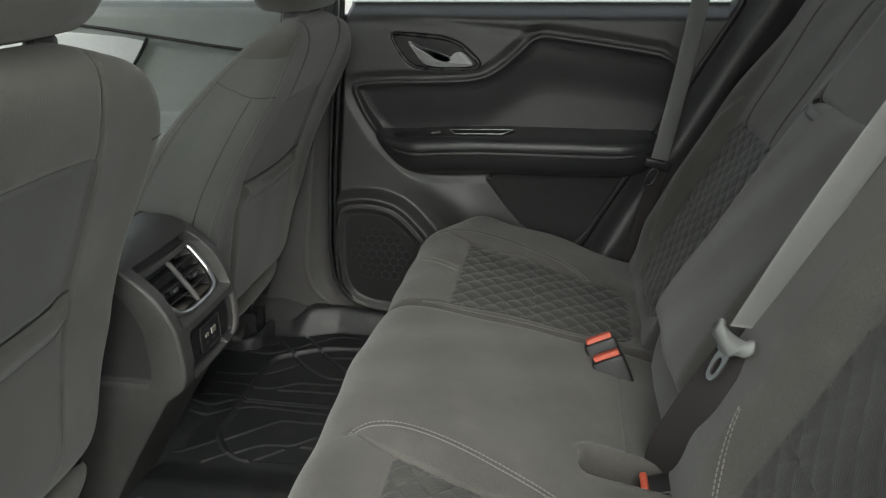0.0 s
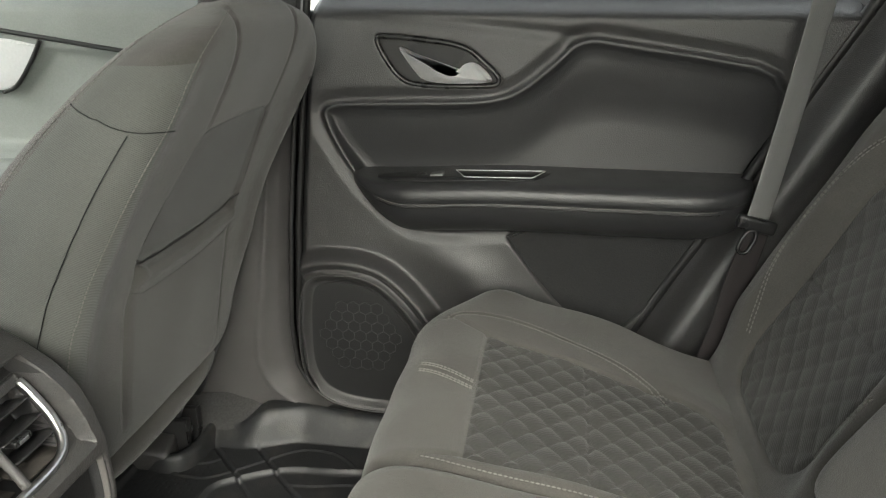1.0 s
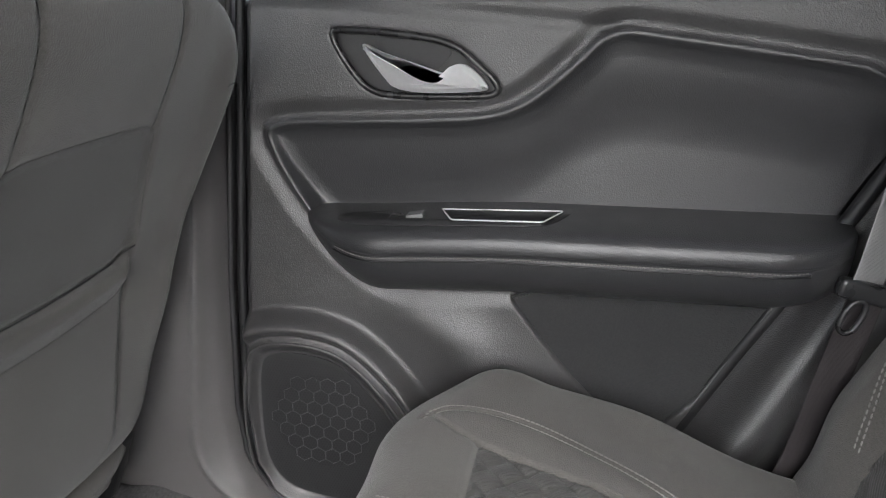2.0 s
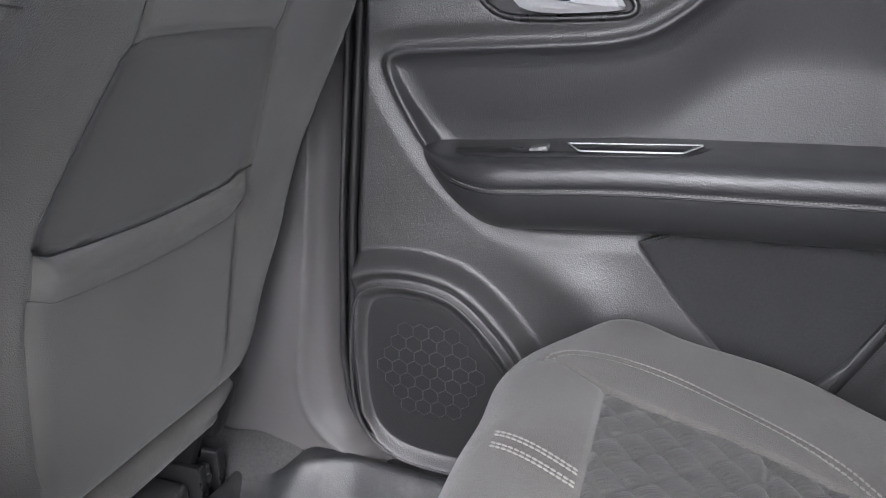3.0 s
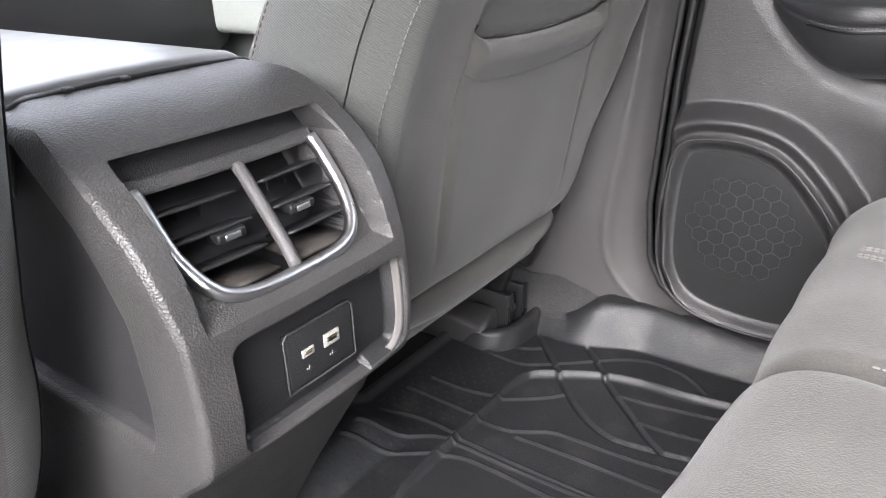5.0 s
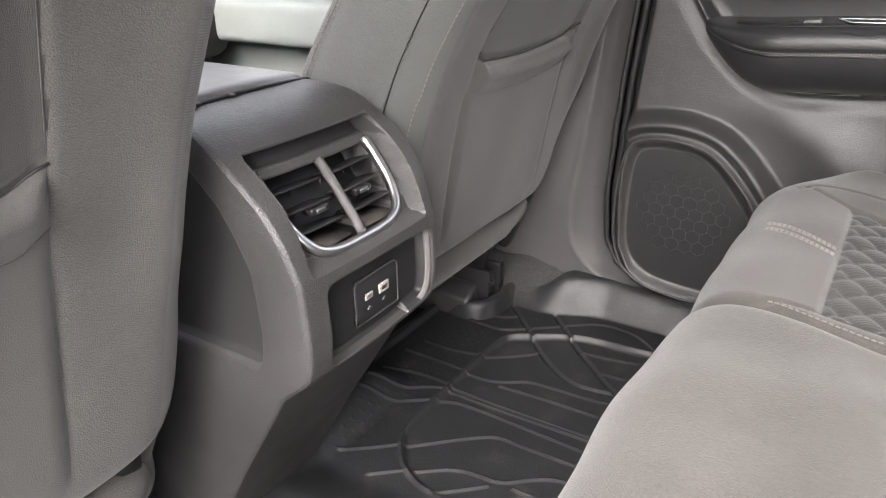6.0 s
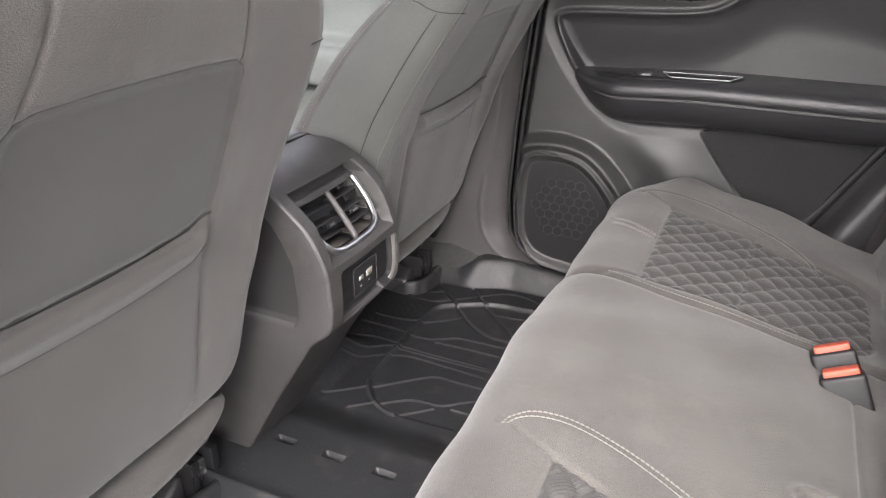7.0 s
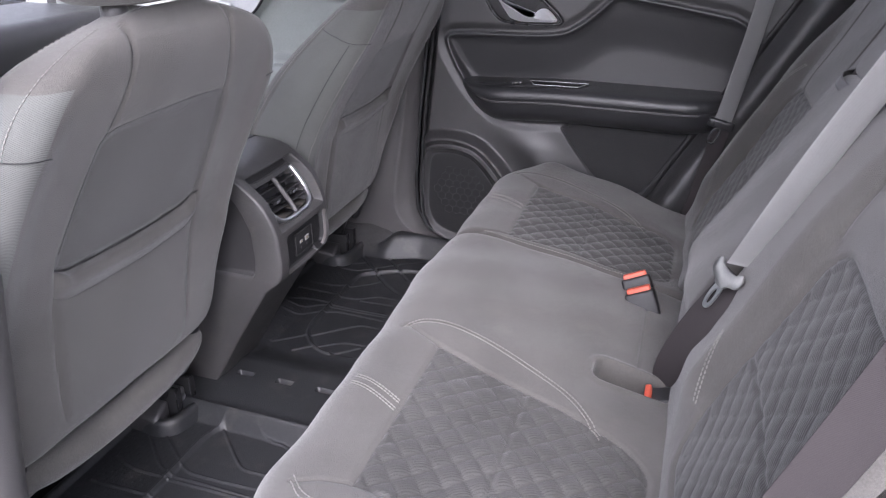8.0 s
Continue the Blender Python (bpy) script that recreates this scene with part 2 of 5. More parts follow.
def stitches(paths, gap=0.0085, length=0.0062, r=0.0011):
    """Short thread dashes along each path (points on the surface)."""
    shapes = []
    for path in paths:
        p = even(np.array(path, float), gap)
        t = np.gradient(p, axis=0)
        t /= np.linalg.norm(t, axis=1)[:, None] + 1e-12
        for q, d in zip(p[1:-1], t[1:-1]):
            k = np.linspace(-0.5, 0.5, 4)[:, None]
            shapes.append(tube(q + k * length * d, np.array([0.5, 1, 1, 0.5]) * r, 5))
    return joined(shapes)


def ribbon(path, across, width, thick):
    """Webbing along path; across: the direction of its width, one for all or one a point."""
    p = even(rounded(path, 3), 0.006)
    a = np.array(across, float)
    if a.ndim == 2:
        s = np.linspace(0, 1, len(a))
        a = np.stack([np.interp(np.linspace(0, 1, len(p)), s, a[:, i]) for i in range(3)], 1)
    else:
        a = np.broadcast_to(a, p.shape)
    t = np.gradient(p, axis=0)
    a = a - t * (np.sum(a * t, 1) / (np.sum(t * t, 1) + 1e-12))[:, None]
    a = a / np.linalg.norm(a, axis=1)[:, None]
    nrm = np.cross(t, a)
    nrm /= np.linalg.norm(nrm, axis=1)[:, None] + 1e-12
    prof = [(-0.5, -0.2), (-0.47, -0.5), (-0.2, -0.42), (0.2, -0.42), (0.47, -0.5), (0.5, -0.2), (0.5, 0.2), (0.47, 0.5), (0.2, 0.42), (-0.2, 0.42), (-0.47, 0.5), (-0.5, 0.2)]
    P = np.stack([p + a * u * width + nrm * w * thick for u, w in prof], 1)
    V, F = sheet(P, False, False, True)
    return V, list(F) + [list(range(len(prof)))[::-1], [len(V) - len(prof) + i for i in range(len(prof))]]


def diamonds(X, Y, px, py):
    a, b = X / px + Y / py, X / px - Y / py
    return np.sqrt(np.abs(np.sin(math.pi * a) * np.sin(math.pi * b)))


def quilt_distance(X, Y, x0, x1, y0, y1, r_front=0.004, r_back=0.095):
    cx, cy, hx, hy = (x0 + x1) / 2, (y0 + y1) / 2, (x1 - x0) / 2, (y1 - y0) / 2
    r = np.where(X > cx, r_back, r_front)
    qx, qy = np.abs(X - cx) - hx + r, np.abs(Y - cy) - hy + r
    return np.minimum(np.maximum(qx, qy), 0) + np.hypot(np.maximum(qx, 0), np.maximum(qy, 0)) - r


def pad(profile, y0, y1, relief, gap=0.0035, end=0.035, side=None, nose=None):
    """A padded body: the closed (x, z) profile drawn along y with rounded ends. relief(x, y, z): height along the normal,
    on faces that look up or forward. side(x, z): how far the ends are pulled in. Gives the mesh and face centres with their normals."""
    p = even(rounded(profile, 3, True), gap, True)
    t = np.roll(p, -1, 0) - np.roll(p, 1, 0)
    t /= np.linalg.norm(t, axis=1)[:, None]
    nrm = np.stack([-t[:, 1], t[:, 0]], 1)
    if np.sum((p - p.mean(0)) * nrm) < 0:
        nrm = -nrm
    k = np.sin(np.linspace(0, math.pi / 2, 9))[:-1]
    lows, highs = y0 + end * (1 - np.cos(np.linspace(0, math.pi / 2, 9)))[:-1], y1 - end * (1 - np.cos(np.linspace(0, math.pi / 2, 9)))[:-1]
    ys = np.concatenate([lows, np.arange(y0 + end, y1 - end, gap), highs[::-1]])
    es = end * (1 - np.sqrt(np.clip(1 - (1 - np.minimum(np.minimum(ys - y0, y1 - ys), end) / end) ** 2, 0, 1)))
    X = p[None, :, 0] - nrm[None, :, 0] * es[:, None]
    Z = p[None, :, 1] - nrm[None, :, 1] * es[:, None]
    Y = np.broadcast_to(ys[:, None], X.shape).copy()
    if side is not None:
        mid = (y0 + y1) / 2
        Y = Y - side(X, Z) * np.clip((Y - mid) / (y1 - mid), 0, 1)
    if nose is not None:
        X = X + nose(Y) * step(-0.08, -0.28, X)
    facing = step(0.05, 0.35, np.maximum(nrm[:, 1], -nrm[:, 0]))[None, :]
    h = relief(X, Y, Z) * facing
    P = np.stack([X + nrm[None, :, 0] * h, Y, Z + nrm[None, :, 1] * h], -1)
    V, F = sheet(P, False, False, True)
    m = P.shape[1]
    F = list(F)
    centre = np.stack([X, Y, Z, np.broadcast_to(nrm[None, :, 1], X.shape)], -1).reshape(-1, 4)[np.array(F)].mean(1)
    caps = [list(range(m))[::-1], [len(V) - m + i for i in range(m)]]
    return V, F, caps, centre


# ---- the ground and the car's shell ----
bm = bmesh.new()
bmesh.ops.create_grid(bm, x_segments=8, y_segments=8, size=600)
bmesh.ops.translate(bm, vec=(0, 0, -0.42), verts=bm.verts[:])
solo("ground", bm, ASPHALT, "pale grey concrete ground outside the car", "ground", "structure", smooth=False)
solo("floor", box((-1.9, -0.74, -0.05), (0.75, 0.74, -0.022), 0.004), CARPET, "black carpeted car floor pan", "floor", "structure")
solo("ceiling", box((-1.15, -0.70, 1.25), (1.5, 0.70, 1.31), 0.02), HEADLINER, "light grey cloth headliner", "ceiling", "structure")
for name, lo, hi, label in (
    ("wall_front", (-1.95, -0.74, -0.05), (-1.85, 0.74, 0.55), "dark firewall under the windscreen"),
    ("wall_rear", (1.45, -0.72, -0.05), (1.52, 0.72, 0.80), "dark tailgate lining"),
    ("floor_rear", (0.75, -0.74, 0.18), (1.5, 0.74, 0.22), "carpeted load floor behind the bench"),
    ("wall_rear_right", (0.62, 0.70, -0.05), (1.5, 0.76, 0.80), "dark lining of the load space"),
    ("wall_rear_left", (0.50, -0.76, -0.05), (1.5, -0.70, 0.80), "dark lining of the load space"),
    ("wall_right", (-1.9, 0.79, -0.05), (1.5, 0.83, 0.78), "outer skin of the car's far side"),
    ("wall_front_left", (-1.9, -0.80, -0.05), (-0.62, -0.75, 0.80), "closed front door lining"),
):
    solo(name, box(lo, hi, 0.01), PLASTIC_DARK, label, "wall", "structure")
solo("sill_left", box((-0.70, -0.82, -0.10), (0.55, -0.72, 0.045), 0.015, 3), PLASTIC_DARK, "black plastic door sill at the open doorway", "sill", "structure")
for name, a, b, w in (
    ("pillar_b_left", (-0.62, -0.77, -0.05), (-0.52, -0.64, 1.26), 0.06),
    ("pillar_c_left", (0.52, -0.77, 0.40), (0.80, -0.64, 1.26), 0.07),
    ("pillar_b_right", (-0.60, 0.775, 0.70), (-0.56, 0.64, 1.26), 0.05),
    ("pillar_c_right", (0.40, 0.765, 0.76), (0.78, 0.64, 1.26), 0.07),
    ("pillar_a_right", (-1.75, 0.74, 0.75), (-1.1, 0.64, 1.26), 0.04),
    ("pillar_a_left", (-1.75, -0.76, 0.75), (-1.1, -0.64, 1.26), 0.04),
    ("roof_rail_left", (-1.12, -0.68, 1.27), (1.45, -0.68, 1.27), 0.05),
    ("roof_rail_right", (-1.12, 0.68, 1.27), (1.45, 0.68, 1.27), 0.05),
):
    V, F = tube(even(np.array([a, b]), 0.08), w, 10)
    solo(name, (V, F), HEADLINER if "roof" in name else PILLAR, "moulded pillar or rail cover inside the car", "pillar", "structure")
dash = thing("dashboard", "dark moulded dashboard below the windscreen", "dashboard", at=(-1.6, 0, 0.5))
part("top", box((-1.9, -0.72, 0.38), (-1.50, 0.72, 0.645), 0.06, 4), PLASTIC_DARK, dash)
part("knee_panel", box((-1.85, -0.70, 0.10), (-1.55, 0.70, 0.45), 0.05, 3), PLASTIC_DARK, dash)


TINTED = bpy.data.materials.new("privacy_glass")
TINTED.use_nodes = True
for key, value in (("Transmission Weight", 1.0), ("Roughness", 0.0), ("IOR", 1.1), ("Base Color", (0.16, 0.17, 0.17, 1))):
    TINTED.node_tree.nodes["Principled BSDF"].inputs[key].default_value = value


def pane(name, corners, label, mat=GLASS):
    c = [np.array(q, float) for q in corners]
    u, v = np.linspace(0, 1, 3), np.linspace(0, 1, 3)
    P = np.array([[(1 - a) * ((1 - b) * c[0] + b * c[3]) + a * ((1 - b) * c[1] + b * c[2]) for b in v] for a in u])
    n = np.cross(c[1] - c[0], c[3] - c[0])
    ob = solo(name, slab(P, 0.004 * n / np.linalg.norm(n)), mat, label, "window", "structure", smooth=False)
    ob.visible_shadow = mat is TINTED
    return ob


pane("window_1", [(-0.50, 0.768, 0.79), (0.36, 0.768, 0.79), (0.46, 0.66, 1.24), (-0.50, 0.66, 1.24)], "clear rear door window glass")
pane("window_2", [(-1.62, 0.768, 0.79), (-0.66, 0.768, 0.79), (-0.62, 0.66, 1.24), (-1.12, 0.66, 1.24)], "clear front door window glass")
pane("window_3", [(-1.88, -0.70, 0.64), (-1.88, 0.70, 0.64), (-1.12, 0.62, 1.26), (-1.12, -0.62, 1.26)], "wide clear windscreen glass")
pane("window_4", [(1.50, -0.70, 0.78), (1.50, 0.70, 0.78), (1.46, 0.66, 1.27), (1.46, -0.66, 1.27)], "dark tinted tailgate glass", TINTED)
pane("window_5", [(0.62, 0.745, 0.78), (1.48, 0.745, 0.78), (1.46, 0.66, 1.27), (0.80, 0.66, 1.27)], "dark tinted quarter glass", TINTED)
pane("window_6", [(0.62, -0.745, 0.78), (1.48, -0.745, 0.78), (1.46, -0.66, 1.27), (0.80, -0.66, 1.27)], "dark tinted quarter glass", TINTED)

# ---- rear door on the far side ----
DY = 0.70
INSERT = rounded([(-0.484, 0.59), (-0.492, 0.632), (-0.40, 0.637), (-0.284, 0.640), (-0.195, 0.645), (-0.150, 0.665), (-0.101, 0.707), (-0.062, 0.748),
                  (0.0, 0.739), (0.128, 0.721), (0.26, 0.699), (0.27, 0.55), (0.17, 0.445), (-0.194, 0.423), (-0.30, 0.416), (-0.355, 0.428), (-0.43, 0.500)], 2, True)
SPEAKER = rounded([(-0.545, 0.300), (-0.515, 0.326), (-0.440, 0.328), (-0.385, 0.308), (-0.310, 0.218), (-0.28, 0.12), (-0.32, 0.045), (-0.46, 0.045), (-0.53, 0.075), (-0.556, 0.15)], 3, True)


def door_left(z):
    return np.interp(z, [0.035, 0.05, 0.075, 0.12, 0.208, 0.409, 0.749, 0.81], [-0.44, -0.485, -0.525, -0.549, -0.556, -0.543, -0.507, -0.50])


def door_right(z):
    return np.interp(z, [0.035, 0.245, 0.353, 0.448, 0.527, 0.70, 0.81], [-0.06, 0.056, 0.113, 0.167, 0.212, 0.30, 0.36])


POCKET_AREA = rounded([(-0.187, 0.433), (0.150, 0.449), (0.162, 0.440), (0.045, 0.235), (-0.02, 0.235), (-0.077, 0.291), (-0.113, 0.334)], 1, True)


def door_depth(X, Z):
    y = np.full(X.shape, DY)
    s = area_distance(X, Z, INSERT)
    y += 0.007 * step(0.030, 0.006, s) - 0.0070 * bell(s + 0.003, 0.0060) + 0.004 * step(-0.006, -0.03, s)
    brow = np.mean([np.interp(X + o, [-0.492, -0.40, -0.284, -0.195, -0.15, -0.101, -0.062, 0.0, 0.128, 0.26], [0.632, 0.637, 0.640, 0.645, 0.665, 0.707, 0.735, 0.735, 0.721, 0.699]) for o in (-0.04, -0.02, 0.0, 0.02, 0.04)], 0)
    y += 0.022 * step(0.0, 0.13, brow - Z) * step(0.0, -0.012, s)
    k = area_distance(X, Z, SPEAKER)
    fore = step(-0.578, -0.538, X)
    y -= 0.030 * step(0.050, 0.024, k) * fore
    y += 0.017 * step(0.024, 0.006, k) * fore
    y -= 0.010 * step(0.005, 0.001, k)
    y += 0.015 * step(-0.001, -0.019, k)
    y -= 0.012 * bell(k - 0.135, 0.045) * step(0.42, 0.34, Z) * step(0.02, 0.10, Z)
    y += 0.055 * step(0.765, 0.81, Z) ** 2
    y -= 0.012 * step(0.20, 0.05, Z) * step(-0.30, -0.25, X)
    e = X - door_left(Z)
    y += 0.012 * step(0.010, 0.0, e)
    y += 0.014 * step(0.003, -0.003, area_distance(X, Z, POCKET_AREA))
    h = area_distance(X, Z, BEZEL)
    y += 0.014 * step(0.004, -0.004, h)
    y += 0.004 * bell(line_distance(X, Z, [(-0.50, 0.783), (-0.30, 0.772), (-0.062, 0.748)]), 0.010)
    return y


BEZEL = rounded([(-0.396, 0.744), (-0.378, 0.7465), (-0.278, 0.738), (-0.238, 0.727), (-0.220, 0.711), (-0.191, 0.686), (-0.188, 0.673), (-0.204, 0.668), (-0.322, 0.667), (-0.352, 0.676), (-0.376, 0.706)], 2, True)
door = thing("door_1", "closed rear door lined with dark grained plastic and vinyl", "car door", "structure", at=(-0.15, 0.70, 0.05))
zs = np.arange(0.035, 0.811, 0.0034)
us = np.linspace(0, 1, 270)
Zg = np.broadcast_to(zs[:, None], (len(zs), len(us))).copy()
Xg = door_left(zs)[:, None] * (1 - us) + door_right(zs)[:, None] * us
Yg = door_depth(Xg, Zg)
V, F = slab(np.stack([Xg, Yg, Zg], -1), (0, 0.05, 0), flip=True)
front = len(us) * len(zs)
mid = np.stack([Xg, Zg], -1).reshape(-1, 2)
Fa = np.array(F)
own = Fa.max(1) < front
sd = np.full(len(F), 1.0)
mm = mid[Fa[own]].mean(1)
sd[own] = area_distance(mm[:, 0], mm[:, 1], INSERT)
part("panel", picked(V, F, sd >= 0.001), PLASTIC, door, "grained charcoal plastic door panel")
part("upper_insert", picked(V, F, sd < 0.001), VINYL, door, "smooth dark vinyl door insert")


def on_door(lift=0.0):
    def f(u, v, w):
        return (u, float(door_depth(np.array([u]), np.array([v]))[0]) - lift - w, v)
    return f


def flat_door(y):
    return lambda u, v, w: (u, y - w, v)


def arm_reach(x):
    """How far the armrest stands out at x, and how tall it is there (1: full)."""
    a = min(1.0, max(0.0, (x + 0.440) / 0.120))
    b = math.sqrt(max(0.0, 1 - max(0.0, (x - 0.12) / 0.105) ** 2))
    return 0.084 * math.sin(a * math.pi / 2) ** 0.75 * b + 0.001, (0.10 + 0.90 * math.sin(a * math.pi / 2) ** 0.9) * (0.5 + 0.5 * b)


# armrest: a rounded shelf that grows out of the panel
xs = np.concatenate([np.linspace(-0.437, -0.36, 26), np.arange(-0.355, 0.15, 0.006), np.linspace(0.15, 0.222, 26)])
rows = []
for x in xs:
    reach, drop = arm_reach(x)
    top = 0.513 + 0.012 * float(step(-0.43, -0.15, x))
    sec = rounded([(0.735, top + 0.006), (0.70, top + 0.004), (0.70 - reach * 0.70, top + 0.002), (0.70 - reach * 0.93, top - 0.003 * drop), (0.70 - reach, top - 0.013 * drop), (0.70 - reach, top - 0.025 * drop),
                   (0.70 - reach * 0.95, top - 0.029 * drop), (0.70 - reach * 0.97, top - 0.039 * drop), (0.70 - reach * 0.80, top - 0.068 * drop), (0.70 - reach * 0.50, top - 0.090 * drop), (0.705, top - 0.101 * drop), (0.735, top - 0.102 * drop)], 3)
    rows.append([(x, y, z) for y, z in sec])
P = np.array(rows)
arm = part("armrest", sheet(P), VINYL, door, "padded black vinyl armrest")
seam = []
for x in np.arange(-0.385, 0.165, 0.004):
    reach, drop = arm_reach(x)
    top = 0.513 + 0.012 * float(step(-0.43, -0.15, x))
    seam.append((x, 0.70 - reach * 0.975 - 0.0006, top - 0.031 * drop))
part("seam", tube([(x, y - 0.0004, z - 0.0042) for x, y, z in seam], 0.0014, 5), SEAL, arm)
part("stitching", stitches([seam], 0.0044, 0.0034, 0.0008), THREAD_SOFT, arm, "pale grey thread seam")
plate_out = rounded([(-0.395, 0.690), (-0.385, 0.660), (-0.335, 0.645), (-0.225, 0.640), (-0.128, 0.643), (-0.105, 0.672), (-0.090, 0.708), (-0.33, 0.708)], 1, True)
part("switch_plate", plate(plate_out, 0.003, lambda u, v, w: (u, v, 0.5155 + 0.012 * float(step(-0.43, -0.15, u)) - 0.0015 + w), 0.001), PLASTIC_DARK, arm, "black switch plate")
cup_out = [(-0.258, 0.699), (-0.106, 0.699), (-0.128, 0.650), (-0.238, 0.652)]
# The cup's shaded hollow is only colour: a flat black plate.
cup = part("pull_cup", plate(cup_out, 0.003, lambda u, v, w: (u, v, 0.5155 + 0.012 * float(step(-0.43, -0.15, u)) + w), 0.001), SEAL, arm, "flat black plate for the pull cup's shaded hollow")
loop = even(np.array([(u, v, 0.5188 + 0.012 * float(step(-0.43, -0.15, u))) for u, v in cup_out]), 0.006, True)
part("cup_frame", tube(loop, 0.0010, 6, True), SILVER, cup, "thin silver frame")
switch = part("window_switch", box((-0.322, 0.662, 0.515), (-0.274, 0.694, 0.5215), 0.002), GLOSS, arm, "black window switch")
part("switch_key", turned_box((0.022, 0.020, 0.006), pose(-0.288, 0.679, 0.5235, 0, -10, 0), 0.002), GUIDE, switch, "grey switch key")

# door handle in its dark bowl
bowl = part("handle_bezel", plate(BEZEL, 0.003, flat_door(DY + 0.012), 0.001), PLASTIC_DARK, door, "black handle bowl", smooth=False)
ring = even(np.array([(u, DY - 0.001, v) for u, v in BEZEL]), 0.006, True)
part("bowl_rim", tube(ring, 0.0042, 8, True), GLOSS, bowl, "glossy black bowl rim")
blade = rounded([(-0.357, 0.730), (-0.345, 0.727), (-0.311, 0.711), (-0.285, 0.696), (-0.263, 0.689), (-0.254, 0.696), (-0.245, 0.705), (-0.229, 0.707), (-0.214, 0.696), (-0.200, 0.679), (-0.204, 0.674), (-0.309, 0.6725), (-0.331, 0.695)], 2, True)
part("lever", plate(blade, 0.014, lambda u, v, w: (u, DY + 0.006 - w - 0.010 * math.sin(math.pi * (u + 0.362) / 0.16), v), 0.005), LEVER, bowl, "curved satin chrome door lever")
# Nothing is sunk here: a black plate gives the shade behind the lever.
notch = rounded([(-0.350, 0.736), (-0.262, 0.732), (-0.242, 0.722), (-0.256, 0.704), (-0.268, 0.692), (-0.290, 0.695), (-0.325, 0.714)], 2, True)
part("recess_shade", plate(notch, 0.002, flat_door(DY + 0.0085), 0.0008), SEAL, bowl, "flat black plate for the shade behind the lever", smooth=False)

# cloth-covered lower pocket panel
part("cloth_insert", plate(POCKET_AREA, 0.006, flat_door(DY + 0.010), 0.003), CLOTH, door, "black cloth-covered lower door insert", smooth=False)

# loudspeaker
inward = (SPEAKER.mean(0) - SPEAKER) / np.linalg.norm(SPEAKER.mean(0) - SPEAKER, axis=1)[:, None]
inner = SPEAKER + inward * 0.0195
grille = part("speaker_grille", plate(inner, 0.004, flat_door(DY - 0.006), 0.002), PLASTIC_DARK, door, "black loudspeaker grille", smooth=False)
rim = even(np.array([(u, DY - 0.0225, v) for u, v in SPEAKER]), 0.006, True)
part("grille_rim", tube(rim, 0.0022, 8, True), PLASTIC, grille)
dots, webs = [], []
for i in range(-30, 31):
    for j in range(-34, 35):
        u, v = -0.436 + i * 0.0046 + (j % 2) * 0.0023, 0.201 + j * 0.0040
        dots.append((u, v))
D = np.array(dots)
D = D[area_distance(D[:, 0], D[:, 1], inner) < -0.008]
a6 = np.arange(6) * math.pi / 3
shapes = []
for u, v in D:
    r = 0.0019 if math.hypot(u + 0.437, v - 0.200) < 0.076 else 0.0011
    ringv = np.stack([u + r * np.cos(a6), np.full(6, DY - 0.0104), v + r * np.sin(a6)], 1)
    shapes.append((ringv, [[0, 1, 2, 3, 4, 5]]))
tagged(part("holes", joined(shapes), SEAL, grille), kind="stuff")
hexes = []
for i in range(-4, 5):
    for j in range(-4, 5):
        cx, cz = -0.437 + (i + 0.5 * (j % 2)) * 0.0225, 0.200 + j * 0.0195
        if math.hypot(cx + 0.437, cz - 0.200) < 0.070:
            hexes.append(tube([(cx + 0.0128 * math.sin(a), DY - 0.0106, cz + 0.0128 * math.cos(a)) for a in a6], 0.0006, 4, True))
part("honeycomb", joined(hexes), VINYL, grille, "raised honeycomb lines")

# seal and pillar trim in front of the door
zz = np.arange(0.03, 0.86, 0.012)
solo("door_seal", tube([(float(door_left(np.array(z))) - 0.008, DY + 0.010, z) for z in zz], 0.0065, 8), SEAL, "black rubber seal along the door edge", "seal", "structure")
solo("seal_lip", tube([(float(door_left(np.array(z))) - 0.020, DY + 0.002, z) for z in zz], 0.0045, 8), PLASTIC_DARK, "black plastic lip beside the door seal", "seal", "structure")
us = np.linspace(0, 1, 70)
zs = np.linspace(0.035, 0.90, 110)
Zg = np.broadcast_to(zs[:, None], (len(zs), len(us))).copy()
Xg = (door_left(np.minimum(zs, 0.81)) - 0.026)[:, None] * (1 - us) + np.interp(zs, [0.0, 0.30, 0.48, 0.90], [-0.98, -0.98, -0.70, -0.62])[:, None] * us
away = (door_left(np.minimum(zs, 0.81)) - 0.026)[:, None] - Xg
CREASE = [tuple(q) for q in rounded([(-0.545, 0.90), (-0.581, 0.512), (-0.617, 0.26), (-0.632, 0.165), (-0.618, 0.105), (-0.585, 0.072), (-0.545, 0.052), (-0.48, 0.030)], 2)]
dc = line_distance(Xg, Zg, CREASE)
past = area_distance(Xg, Zg, CREASE + [(-1.2, 0.03), (-1.2, 0.90)]) < 0
t = np.where(past, 1.0, away / (away + dc + 1e-6))
Yg = DY - 0.038 * t - 0.004 * bell(dc, 0.006) + 0.016 * step(0.02, 0.30, np.where(past, dc, 0.0)) + 0.02 * step(0.012, 0.0, away)
solo("pillar_trim", slab(np.stack([Xg, Yg, Zg], -1), (0, 0.03, 0)), PILLAR, "grey grained plastic lower pillar trim", "trim", "structure")

